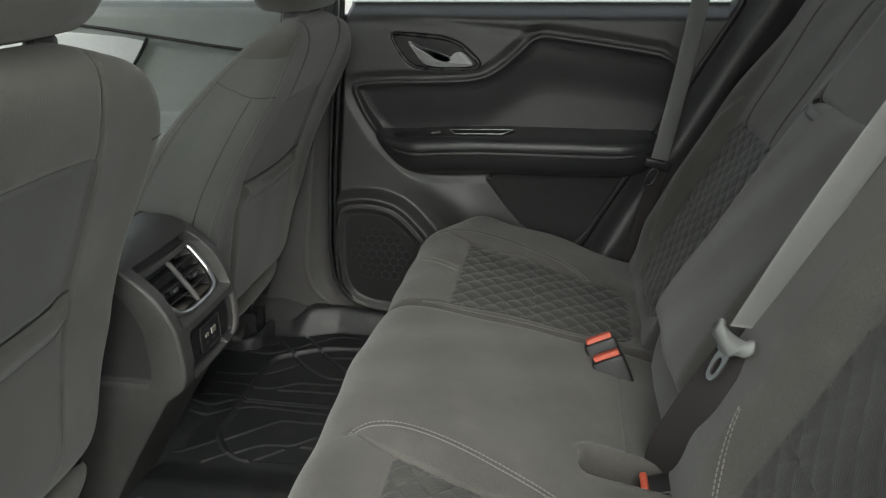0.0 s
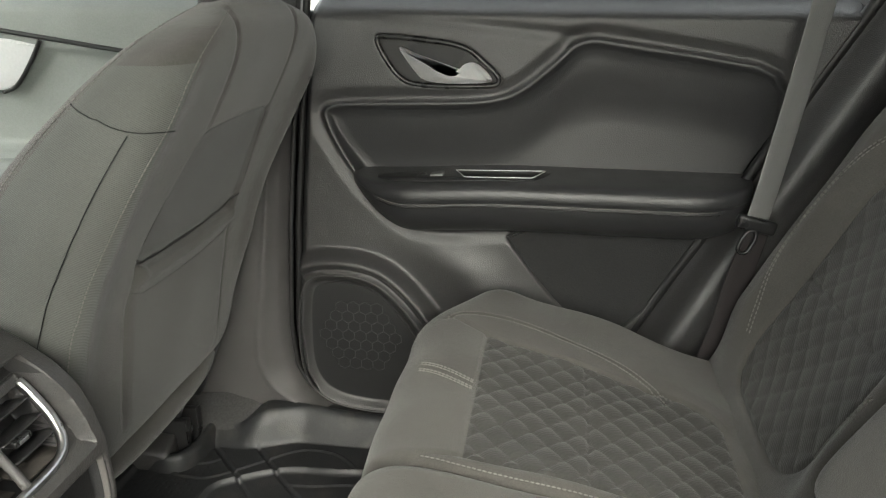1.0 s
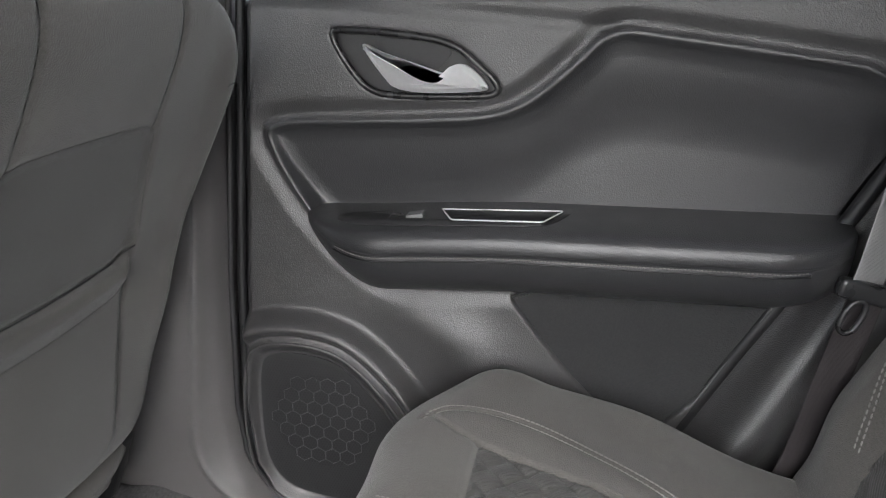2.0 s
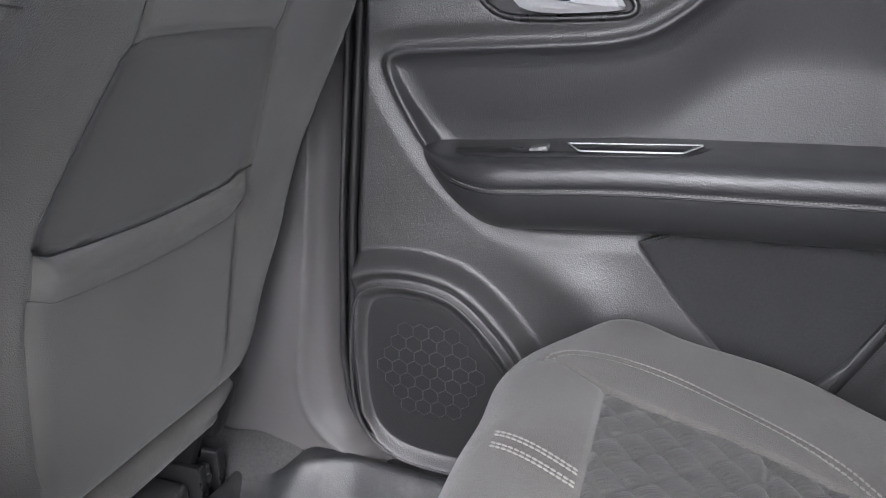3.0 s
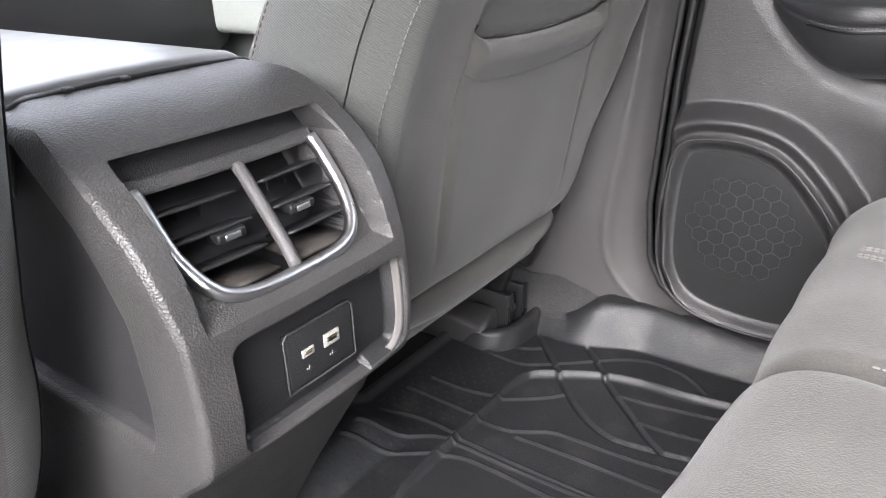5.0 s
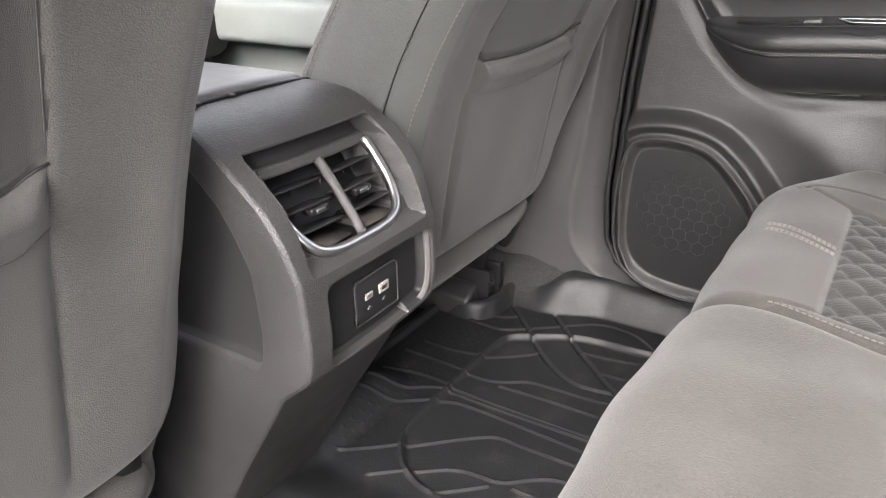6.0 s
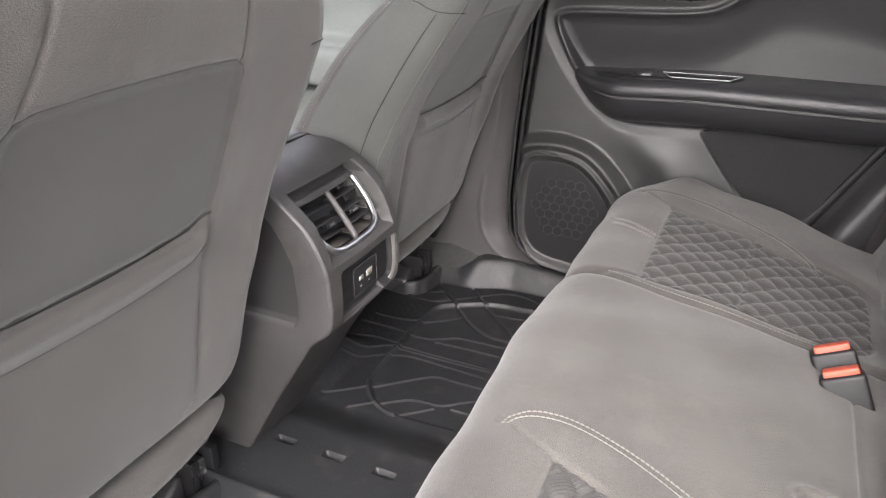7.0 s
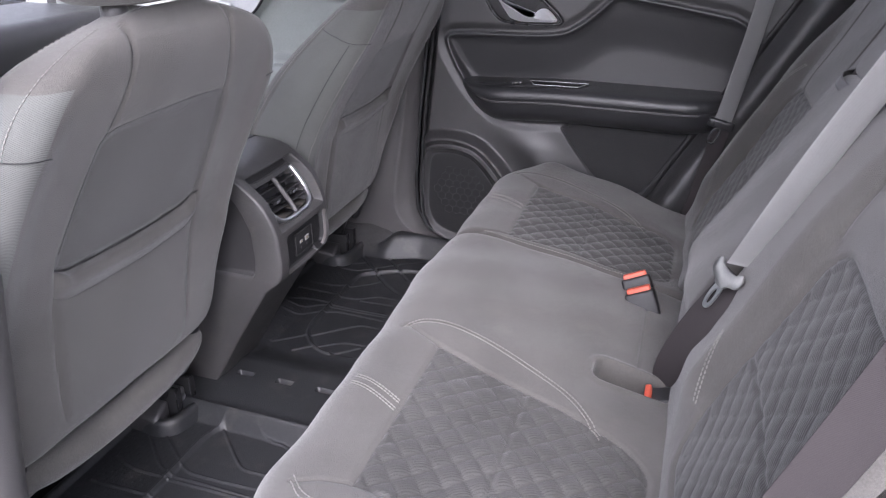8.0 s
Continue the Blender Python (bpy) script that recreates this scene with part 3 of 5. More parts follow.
# trim over the wheel arch behind the door
us = np.linspace(0, 1, 60)
zs = np.linspace(0.03, 0.86, 100)
Zg = np.broadcast_to(zs[:, None], (len(zs), len(us))).copy()
edge = door_right(np.minimum(zs, 0.81)) + 0.012
Xg = edge[:, None] * (1 - us) + (0.66 + 0 * zs)[:, None] * us
away = Xg - edge[:, None]
Yg = DY + 0.012 - 0.048 * step(0.0, 0.045, away) + 0.022 * step(0.055, 0.11, away) - 0.02 * step(0.01, 0.04, away) * step(0.45, 0.2, Zg)
solo("arch_trim", slab(np.stack([Xg, Yg, Zg], -1), (0, 0.03, 0), flip=True), PLASTIC, "charcoal moulded plastic trim over the wheel arch", "trim", "structure")
solo("door_gap", tube([(float(door_right(np.array(z))) + 0.006, DY + 0.012, z) for z in zz], 0.010, 8), SEAL, "black rubber seal behind the door", "seal", "structure")

# sill step
xs = np.linspace(-0.66, -0.10, 90)
sec = rounded([(0.655, -0.02), (0.658, 0.030), (0.668, 0.043), (0.690, 0.046), (0.712, 0.030), (0.72, -0.02)], 2)
P = np.array([[(x, y, z) for y, z in sec] for x in xs])
solo("sill_right", sheet(P), PLASTIC_DARK, "black plastic sill step below the door", "sill", "structure")
xs = np.linspace(-1.0, -0.625, 80)
P = np.array([[(x, 0.600 + 0.068 * k, 0.020 + (0.045 + 0.004 * math.sin(x * 60) - 0.014 * float(step(-0.66, -0.625, x))) * k ** 0.7) for k in np.linspace(0, 1, 16)] for x in xs])
solo("carpet_edge", slab(P, (0, 0.004, -0.02)), CARPET_EDGE, "charcoal carpet rising to the pillar trim", "carpet", "structure")

# ---- front door on the far side ----
fd = thing("door_2", "closed front passenger door with pale grey lining and silver inlay", "car door", "structure", at=(-1.2, 0.74, 0.05))
xs, zs = np.linspace(-1.80, -0.66, 150), np.linspace(0.03, 0.81, 110)
Xg, Zg = np.meshgrid(xs, zs)
lower = np.interp(Xg, [-1.5, -1.26, -1.085, -1.01, -0.84, -0.6], [0.62, 0.625, 0.637, 0.715, 0.700, 0.68])
Yg = 0.735 + 0.016 * step(0.004, -0.006, Zg - lower) - 0.006 * bell(Zg - lower, 0.006) + 0.05 * step(0.77, 0.81, Zg) ** 2 - 0.05 * step(0.535, 0.515, Zg) * step(0.40, 0.46, Zg) * step(-0.80, -0.88, Xg)
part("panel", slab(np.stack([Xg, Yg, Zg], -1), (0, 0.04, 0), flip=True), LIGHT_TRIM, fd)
inlay = rounded([(-1.50, 0.745), (-1.26, 0.742), (-1.020, 0.724), (-1.035, 0.700), (-1.080, 0.645), (-1.11, 0.636), (-1.30, 0.630), (-1.5, 0.625)], 1, True)
part("trim_line", tube(even(rounded([(-1.45, 0.728, 0.775), (-1.205, 0.728, 0.759), (-1.02, 0.729, 0.734), (-0.845, 0.729, 0.709), (-0.665, 0.729, 0.690)], 2), 0.02), 0.0045, 6), SEAL, fd, "black trim line")
part("inlay_edge", tube(even(rounded([(-1.018, 0.726, 0.728), (-1.035, 0.726, 0.700), (-1.080, 0.726, 0.643), (-1.11, 0.726, 0.634)], 2), 0.01), 0.004, 6), SEAL, fd, "black inlay edge")
part("inlay", plate(inlay, 0.006, flat_door(0.733), 0.003), SILVER, fd, "silver painted inlay", smooth=False)
fl = even(rounded([(-1.24, 0.705, 0.705), (-1.21, 0.70, 0.683), (-1.17, 0.698, 0.667), (-1.14, 0.706, 0.664)], 2), 0.006)
part("lever", tube(fl, 0.009, 8), CHROME, fd, "chrome door lever")
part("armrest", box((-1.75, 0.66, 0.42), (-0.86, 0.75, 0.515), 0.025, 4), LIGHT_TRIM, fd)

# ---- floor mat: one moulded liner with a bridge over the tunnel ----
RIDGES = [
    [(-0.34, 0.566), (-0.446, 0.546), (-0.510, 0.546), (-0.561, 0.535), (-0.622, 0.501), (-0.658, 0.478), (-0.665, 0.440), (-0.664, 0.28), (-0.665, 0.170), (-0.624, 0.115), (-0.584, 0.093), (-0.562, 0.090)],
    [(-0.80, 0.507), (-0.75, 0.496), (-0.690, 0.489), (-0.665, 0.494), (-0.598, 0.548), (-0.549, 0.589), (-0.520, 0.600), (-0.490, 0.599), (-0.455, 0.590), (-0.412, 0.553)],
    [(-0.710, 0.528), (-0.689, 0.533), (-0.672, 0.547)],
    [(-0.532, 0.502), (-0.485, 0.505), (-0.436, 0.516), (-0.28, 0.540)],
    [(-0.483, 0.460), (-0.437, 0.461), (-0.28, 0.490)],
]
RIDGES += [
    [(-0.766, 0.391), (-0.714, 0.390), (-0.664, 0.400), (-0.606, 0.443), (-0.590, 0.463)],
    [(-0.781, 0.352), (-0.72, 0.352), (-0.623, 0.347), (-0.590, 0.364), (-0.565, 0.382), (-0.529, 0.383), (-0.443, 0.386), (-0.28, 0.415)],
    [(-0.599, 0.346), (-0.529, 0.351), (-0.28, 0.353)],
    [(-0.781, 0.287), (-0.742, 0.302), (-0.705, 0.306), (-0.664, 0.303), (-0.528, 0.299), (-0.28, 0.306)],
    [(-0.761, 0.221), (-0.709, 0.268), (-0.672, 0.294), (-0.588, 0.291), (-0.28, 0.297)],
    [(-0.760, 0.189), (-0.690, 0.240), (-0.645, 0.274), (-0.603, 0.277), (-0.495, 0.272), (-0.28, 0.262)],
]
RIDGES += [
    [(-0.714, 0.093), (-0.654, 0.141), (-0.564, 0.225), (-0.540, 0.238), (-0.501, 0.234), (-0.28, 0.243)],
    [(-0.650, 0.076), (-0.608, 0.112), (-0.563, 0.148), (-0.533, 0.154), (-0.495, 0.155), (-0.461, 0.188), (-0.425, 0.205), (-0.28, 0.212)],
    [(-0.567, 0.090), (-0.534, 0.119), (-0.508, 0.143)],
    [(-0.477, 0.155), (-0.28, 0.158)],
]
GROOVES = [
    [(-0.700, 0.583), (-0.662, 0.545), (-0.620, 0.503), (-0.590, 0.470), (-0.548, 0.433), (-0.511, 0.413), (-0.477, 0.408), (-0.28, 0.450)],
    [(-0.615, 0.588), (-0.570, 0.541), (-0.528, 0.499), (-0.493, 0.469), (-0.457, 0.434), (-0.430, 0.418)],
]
floor_mat = thing("floor_mat", "black moulded rubber floor liner with raised ridges", "floor mat", at=(-0.5, YC, 0))
xs, ys = np.arange(-0.822, -0.225, 0.0021), np.arange(-0.70, 0.662, 0.0022)
Xg, Yg = np.meshgrid(xs, ys, indexing="ij")
side = np.abs(Yg - YC)
Zg = np.zeros(Xg.shape)
ridge_d = np.full(Xg.shape, 9.0)
groove_d = np.full(Xg.shape, 9.0)
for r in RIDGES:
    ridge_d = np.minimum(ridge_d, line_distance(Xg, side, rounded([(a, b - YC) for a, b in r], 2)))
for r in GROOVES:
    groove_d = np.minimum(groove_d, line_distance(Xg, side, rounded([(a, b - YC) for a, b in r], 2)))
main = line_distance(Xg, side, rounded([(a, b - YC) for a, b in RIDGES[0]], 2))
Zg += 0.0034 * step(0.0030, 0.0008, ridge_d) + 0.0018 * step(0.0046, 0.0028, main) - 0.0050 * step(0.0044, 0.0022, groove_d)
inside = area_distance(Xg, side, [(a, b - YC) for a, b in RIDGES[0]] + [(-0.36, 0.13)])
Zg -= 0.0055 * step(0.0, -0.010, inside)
bridge = step(-0.215, -0.19, Yg) * step(0.075, -0.035, Yg)
Zg = Zg * (1 - bridge) + 0.034 * bridge + 0.006 * bridge * bell(Yg + 0.20, 0.015)
for sx in (-0.672, -0.578, -0.486, -0.395):
    slot = step(0.0185, 0.0165, np.abs(Xg - sx)) * step(0.0065, 0.0045, np.abs(Yg + 0.078))
    Zg -= 0.017 * slot
foot = 0.581 + 0.036 * step(-0.65, -0.53, Xg)
brim = 0.036 + 0.026 * step(-0.665, -0.605, Xg) - 0.012 * step(-0.58, -0.42, Xg)
wall = np.clip((Yg - foot) / 0.040, 0, 1)
Zg += brim * (wall * wall * (3 - 2 * wall)) ** 0.7 * (Yg > 0) + 0.045 * step(0.635, 0.685, np.where(Yg < 0, -Yg, 0))
Zg += 0.010 * step(-0.806, -0.816, Xg)
Zg += 0.036 * step(-0.705, -0.760, Xg) * step(-0.09, -0.05, Yg) * step(0.30, 0.22, Yg)
dots = np.clip(np.sin(Xg * 2 * math.pi / 0.021) * np.sin(side * 2 * math.pi / 0.021) - 0.80, 0, 1) * 3
Zg += 0.0022 * dots * step(-0.665, -0.69, Xg) * step(0.10, 0.13, side)
part("liner", slab(np.stack([Xg, Yg, Zg], -1), (0, 0, -0.02), flip=False), RUBBER, floor_mat)
RAIL_FAR, RAIL_NEAR = 0.522, -0.248
for cy in (RAIL_FAR, RAIL_NEAR):
    way = even(rounded([(-0.812, cy - 0.006), (-0.780, cy - 0.014), (-0.745, cy - 0.018), (-0.722, cy + 0.000), (-0.715, cy + 0.040), (-0.716, cy + 0.090)], 3), 0.005)
    tan = np.gradient(way, axis=0)
    tan /= np.linalg.norm(tan, axis=1)[:, None]
    tall = 0.010 + 0.026 * step(-0.815, -0.760, way[:, 0])
    rows = [[(x + ty * o, y - tx * o, h * k - 0.004) for o, k in ((0.015, 0.0), (0.011, 0.72), (0.008, 0.93), (0.003, 1.0), (-0.003, 1.0), (-0.007, 0.93), (-0.009, 0.72), (-0.011, 0.0))]
            for (x, y), (tx, ty), h in zip(way, tan, tall)]
    V, F = sheet(np.array(rows), flip=True)
    part("raised_lip", (V, F + [list(range(8)), [len(V) - 1 - i for i in range(8)]]), RUBBER, floor_mat, "raised rubber lip round the seat rail")


def rail_end(cy):
    r = thing("seat_rail", "black seat rail end with plastic cover on the floor", "seat rail", group="seat rails", at=(-0.75, cy, 0))
    bm = box((-0.92, cy - 0.026, -0.01), (-0.748, cy + 0.019, 0.054), 0.010, 3)
    for v in bm.verts:
        v.co.z -= 0.030 * max(0.0, min(1.0, (v.co.x + 0.80) / 0.065)) * max(0.0, v.co.z / 0.056) * max(0.0, min(1.0, (cy + 0.006 - v.co.y) / 0.03))
    part("cover", bm, PLASTIC, r, "dark rounded plastic rail cover")
    for e in (0.026, 0.068):
        rail = part("channel", box((-0.93, cy + e - 0.006, 0.004), (-0.730, cy + e + 0.006, 0.078), 0.003), PLASTIC_DARK, r, "black rail channel")
        part("end_cap", box((-0.731, cy + e - 0.007, 0.030), (-0.727, cy + e + 0.007, 0.080), 0.0015), GLOSS, rail)
    part("slider", box((-0.94, cy + 0.034, 0.02), (-0.742, cy + 0.060, 0.060), 0.004), STEEL, r, "dull steel slider")
    part("screw", tube([(-0.742, cy + 0.047, 0.044), (-0.736, cy + 0.047, 0.044)], 0.007, 8), STEEL, r)
    part("strut", turned_box((0.016, 0.014, 0.125), pose(-0.752, cy + 0.058, 0.125, 8, 14, 0), 0.004), SEAL, r, "black seat frame strut")
    return r


first_rail = rail_end(RAIL_FAR)
copy_thing(first_rail, pose(-0.75, RAIL_NEAR, 0))

# ---- front seats ----
SZ = np.array([0.238, 0.244, 0.256, 0.285, 0.34, 0.40, 0.47, 0.54, 0.60, 0.64, 0.68, 0.72, 0.755, 0.785, 0.81, 0.828, 0.838])
REAR_X = np.array([-0.664, -0.648, -0.636, -0.627, -0.617, -0.606, -0.592, -0.566, -0.534, -0.512, -0.490, -0.468, -0.450, -0.438, -0.436, -0.444, -0.462])
FRONT_X = np.array([-0.78, -0.80, -0.81, -0.82, -0.82, -0.81, -0.785, -0.745, -0.705, -0.675, -0.64, -0.600, -0.565, -0.535, -0.512, -0.496, -0.484])
HALF_W = np.array([0.200, 0.212, 0.225, 0.243, 0.261, 0.269, 0.273, 0.273, 0.271, 0.268, 0.262, 0.250, 0.234, 0.210, 0.176, 0.132, 0.080])


def smooth_at(z, v):
    """The table v over SZ, evened out."""
    k = np.linspace(-0.018, 0.018, 7)[:, None] * np.clip((np.atleast_1d(z) - 0.238) / 0.05, 0, 1)[None, :]
    return np.mean([np.interp(np.atleast_1d(z) + d, SZ, v) for d in k], 0)


def panel_outline(w, top):
    """The cloth panel on a seat's back: w: half its width at the upper corners, top: its upper edge."""
    return rounded([(-w - 0.006, top - 0.033), (-w, top - 0.009), (-w * 0.77, top), (w * 0.77, top), (w, top - 0.009), (w + 0.006, top - 0.033), (0.148, 0.522), (0.128, 0.20), (-0.128, 0.20), (-0.148, 0.522)], 1, True)


def hem_line(y):
    return 0.518 - 0.010 * np.cos(np.clip(y / 0.148, -1, 1) * math.pi / 2) + 0.012 * step(0.115, 0.15, np.abs(y))


def seat_relief(y, z, w, top):
    s = area_distance(y, z, panel_outline(w, top))
    hem = hem_line(y)
    h = -0.007 * step(0.001, -0.008, s) * step(hem + 0.002, hem + 0.012, z) - 0.0035 * bell(s, 0.0030) * (step(0.50, 0.53, z) + 0.65 * step(0.26, 0.34, z) * step(0.53, 0.50, z))
    below = step(hem + 0.010, hem + 0.004, z) * step(0.004, -0.016, s)
    h += below * (0.0015 + 0.011 * bell(z - hem + 0.012, 0.014) + 0.004 * np.sin(math.pi * np.clip((z - 0.25) / 0.26, 0, 1)))
    h -= 0.006 * bell(z - hem - 0.012, 0.004) * step(0.0, -0.006, s)
    h -= 0.0012 * bell(z - hem + 0.034, 0.0025) * step(0.0, -0.006, s)
    for e in (-1, 1):
        h -= 0.0035 * bell(line_distance(y, z, [(e * (w - 0.006), top - 0.005), (e * 0.094, top + 0.062), (e * 0.09, 0.825)]), 0.003)
    h += 0.0012 * np.sin(y * 17 + z * 21) + 0.0006 * np.sin(y * 41 - z * 13)
    return h


def wing(s, z):
    """The padded side edges stand a little behind the middle of the backrest."""
    return 0.016 * bell(np.abs(s) - 0.86, 0.11) * step(0.32, 0.46, z) * step(0.80, 0.70, z)


def front_seat(cy, w_panel, top_panel, foot, piping):
    """foot: how much wider and lower the backrest ends; piping: how far back the thread runs on the sides, from the bottom to the top."""
    half_w = HALF_W + foot * np.clip((0.40 - SZ) / 0.14, 0, 1)
    seat = thing("front_seat", "dark grey cloth front seat with pocket on its back", "car seat", group="front seats", at=(-0.80, cy, 0))
    zs = np.concatenate([np.linspace(0.238, 0.262, 12), np.arange(0.265, 0.80, 0.0036), np.linspace(0.80, 0.838, 22)])
    xr, xf, w = smooth_at(zs, REAR_X), smooth_at(zs, FRONT_X), smooth_at(zs, half_w)
    w = w * np.sqrt(np.clip(1 - ((zs - 0.70).clip(0) / 0.1385) ** 5, 0.0, 1)) ** 0.5
    t = np.linspace(-1, 1, 210)
    sy = np.sin(t * math.pi / 2)
    bow = (1 - np.abs(sy) ** 10) ** (1 / 2.6)
    t2 = np.linspace(1, -1, 70)[1:-1]
    sy2 = np.sin(t2 * math.pi / 2)
    bow2 = (1 - np.abs(sy2) ** 7) ** (1 / 3.0)
    ring_y, ring_b = np.concatenate([sy, sy2]), np.concatenate([bow, -bow2])
    xm = xr * 0.55 + xf * 0.45
    Y = w[:, None] * ring_y[None, :]
    X = np.where(ring_b >= 0, xm[:, None] + (xr - xm)[:, None] * ring_b, xm[:, None] + (xm - xf)[:, None] * ring_b)
    Z = np.broadcast_to(zs[:, None], X.shape).copy()
    rear = np.broadcast_to(step(0.55, 0.9, ring_b)[None, :], X.shape)
    h = seat_relief(Y, Z, w_panel, top_panel) * rear
    # bolsters at the front, a little hollow between them
    hollow = np.broadcast_to((ring_b < -0.6)[None, :], X.shape) * 0.03 * np.cos(np.clip(Y / 0.17, -1, 1) * math.pi / 2)
    h = h + np.where(ring_b > 0, 1.0, 0.0)[None, :] * wing(ring_y[None, :], Z)
    X, Z = X + h + hollow, Z + 0.25 * h
    V, F = sheet(np.stack([X, Y + cy, Z], -1), False, False, True)
    m = X.shape[1]
    F = [list(f) for f in F] + [list(range(m)), [len(V) - m + i for i in range(m)][::-1]]
    sidef = np.array([-0.55 < ring_b[f[0] % m] < 0.93 and len(f) == 4 and 0.24 < zs[min(f[0] // m, len(zs) - 1)] < 0.775 for f in F])
    quads = np.array([len(f) == 4 for f in F])
    Q = [f for f in F if len(f) == 4]
    mq = np.array(V)[np.array(Q)].mean(1)
    inside = area_distance(mq[:, 1] - cy, mq[:, 2], panel_outline(w_panel, top_panel)) < 0.0
    inside &= (mq[:, 0] > np.interp(mq[:, 2], SZ, REAR_X) - 0.05) & ~sidef[quads]
    upper = inside & (mq[:, 2] > hem_line(mq[:, 1] - cy) + 0.008)
    back = part("backrest", picked(V, Q, ~sidef[quads] & ~inside), FABRIC, seat, "grey cloth backrest")
    part("upper_panel", picked(V, Q, upper), POCKET, back, "darker stretch cloth panel")
    part("pocket", picked(V, Q, inside & ~upper), POCKET_FRONT, back, "stretch cloth map pocket")
    for e in (-1, 1):
        mask = sidef[quads] & (np.sign(np.array(V)[np.array(Q)].mean(1)[:, 1] - cy) == e)
        part("side_panel", picked(V, Q, mask), FABRIC_SIDE, seat, "twill cloth side panel")
    # seams and thread on the sides
    def on_side(e, k, z0, z1, n=90):
        z = np.linspace(z0, z1, n)
        a, b, c = smooth_at(z, REAR_X), smooth_at(z, FRONT_X), smooth_at(z, half_w)
        mx = a * 0.55 + b * 0.45
        kk = abs(k)
        x = mx + (a - mx) * k if k > 0 else mx + (mx - b) * k
        s1 = (1 - kk ** (2.6 if k > 0 else 3.0)) ** (1 / (10 if k > 0 else 7))
        y = c * s1
        x = x + (wing(s1, z) if k > 0 else 0.0)
        y = y * np.sqrt(np.clip(1 - ((z - 0.70).clip(0) / 0.1385) ** 5, 0, 1)) ** 0.5
        lean = wing(s1, z) if k > 0 else 0.0 * z
        return np.stack([x + (0.0016 if k > 0.85 else 0.0), cy + e * (y + 0.0008), z + 0.25 * lean], 1)
    for e in (-1, 1):
        if e < 0:
            part("stitching", stitches([[on_side(e, float(np.interp(z, [0.26, 0.45, 0.65, 0.72, 0.78, 0.825], piping)), z, z + 0.001, 2)[0] for z in np.linspace(0.26, 0.825, 90)]], 0.0062, 0.0044, 0.0009), THREAD_SOFT, seat, "pale grey decorative thread")
        part("stitching", stitches([on_side(e, -0.58, 0.30, 0.826)], 0.0070, 0.0048, 0.0010), THREAD, seat, "pale grey decorative thread")
        part("seam", tube(on_side(e, 0.62, 0.26, 0.712, 60), 0.0007, 5), SEAL, seat)
        across = [on_side(e, k, 0.708 + 0.022 * (0.96 - k), 0.709 + 0.022 * (0.96 - k), 2)[0] for k in np.linspace(0.96, -0.55, 24) if abs(k) > 0.02]
        part("seam", tube(across, 0.0007, 5), SEAL, seat)
    def on_rear(pts, lift):
        p = np.array(pts, float)
        a, b, c = smooth_at(p[:, 1], REAR_X), smooth_at(p[:, 1], FRONT_X), smooth_at(p[:, 1], half_w)
        c = c * np.sqrt(np.clip(1 - ((p[:, 1] - 0.70).clip(0) / 0.1385) ** 5, 0, 1)) ** 0.5
        mx = a * 0.55 + b * 0.45
        bw = (1 - np.abs(np.clip(p[:, 0] / c, -1, 1)) ** 10) ** (1 / 2.6)
        h = seat_relief(p[:, 0], p[:, 1], w_panel, top_panel) * step(0.55, 0.9, bw) + lift + wing(p[:, 0] / c, p[:, 1])
        return np.stack([mx + (a - mx) * bw + h, cy + p[:, 0], p[:, 1] + 0.25 * h], 1)

    wp, tp = w_panel, top_panel
    top_seam = even(rounded([(-0.140, 0.560), (-wp - 0.006, tp - 0.033), (-wp, tp - 0.009), (-wp * 0.77, tp), (wp * 0.77, tp), (wp, tp - 0.009), (wp + 0.006, tp - 0.033), (0.140, 0.560)], 1), 0.004)
    part("seam", tube(on_rear(top_seam, 0.0006), 0.0005, 5), POCKET, seat)
    for e in (-1, 1):
        part("seam", tube(on_rear(even(np.array([(e * (wp - 0.006), tp - 0.003), (e * 0.094, tp + 0.062), (e * 0.09, 0.815)]), 0.005), 0.0006), 0.0005, 5), POCKET, seat)
    ys = np.linspace(-0.143, 0.143, 60)
    hem_z = hem_line(ys)
    # Black tube along the hem: the shade under the pocket's fold.
    part("pocket_shade", tube(on_rear(np.stack([ys, hem_z + 0.010], 1), 0.0010), 0.0012, 6), SEAL, seat, "black strip for the shade in the pocket opening")
    part("seam", tube(on_rear(np.stack([ys, hem_z - 0.034], 1), 0.0008), 0.0005, 5), POCKET, seat)
    # headrest on two posts
    zs2 = np.linspace(-1, 1, 34)
    rows = []
    for q in zs2:
        s = (1 - abs(q) ** 3.6) ** (1 / 2.6)
        z = 0.944 + 0.105 * q
        cx = -0.468 + 0.02 * q
        a = np.linspace(0, 2 * math.pi, 48, endpoint=False)
        ww, dd = 0.060 + 0.085 * s, 0.020 + 0.048 * s
        rows.append(np.stack([cx + dd * np.sign(np.cos(a)) * np.abs(np.cos(a)) ** 0.75, cy + ww * np.sign(np.sin(a)) * np.abs(np.sin(a)) ** 0.75, z + 0.012 * np.cos(a) * 0], 1))
    P = np.array(rows)
    V, F = sheet(P, True, False, True)
    F = [list(f) for f in F] + [list(range(48)), [len(V) - 48 + i for i in range(48)][::-1]]
    part("headrest", (V, F), FABRIC, seat, "grey cloth headrest")
    for e in (-1, 1):
        part("headrest_post", tube([(-0.478, cy + e * 0.066, z) for z in np.linspace(0.80, 0.90, 5)], 0.006, 10), CHROME, seat, "chrome post")
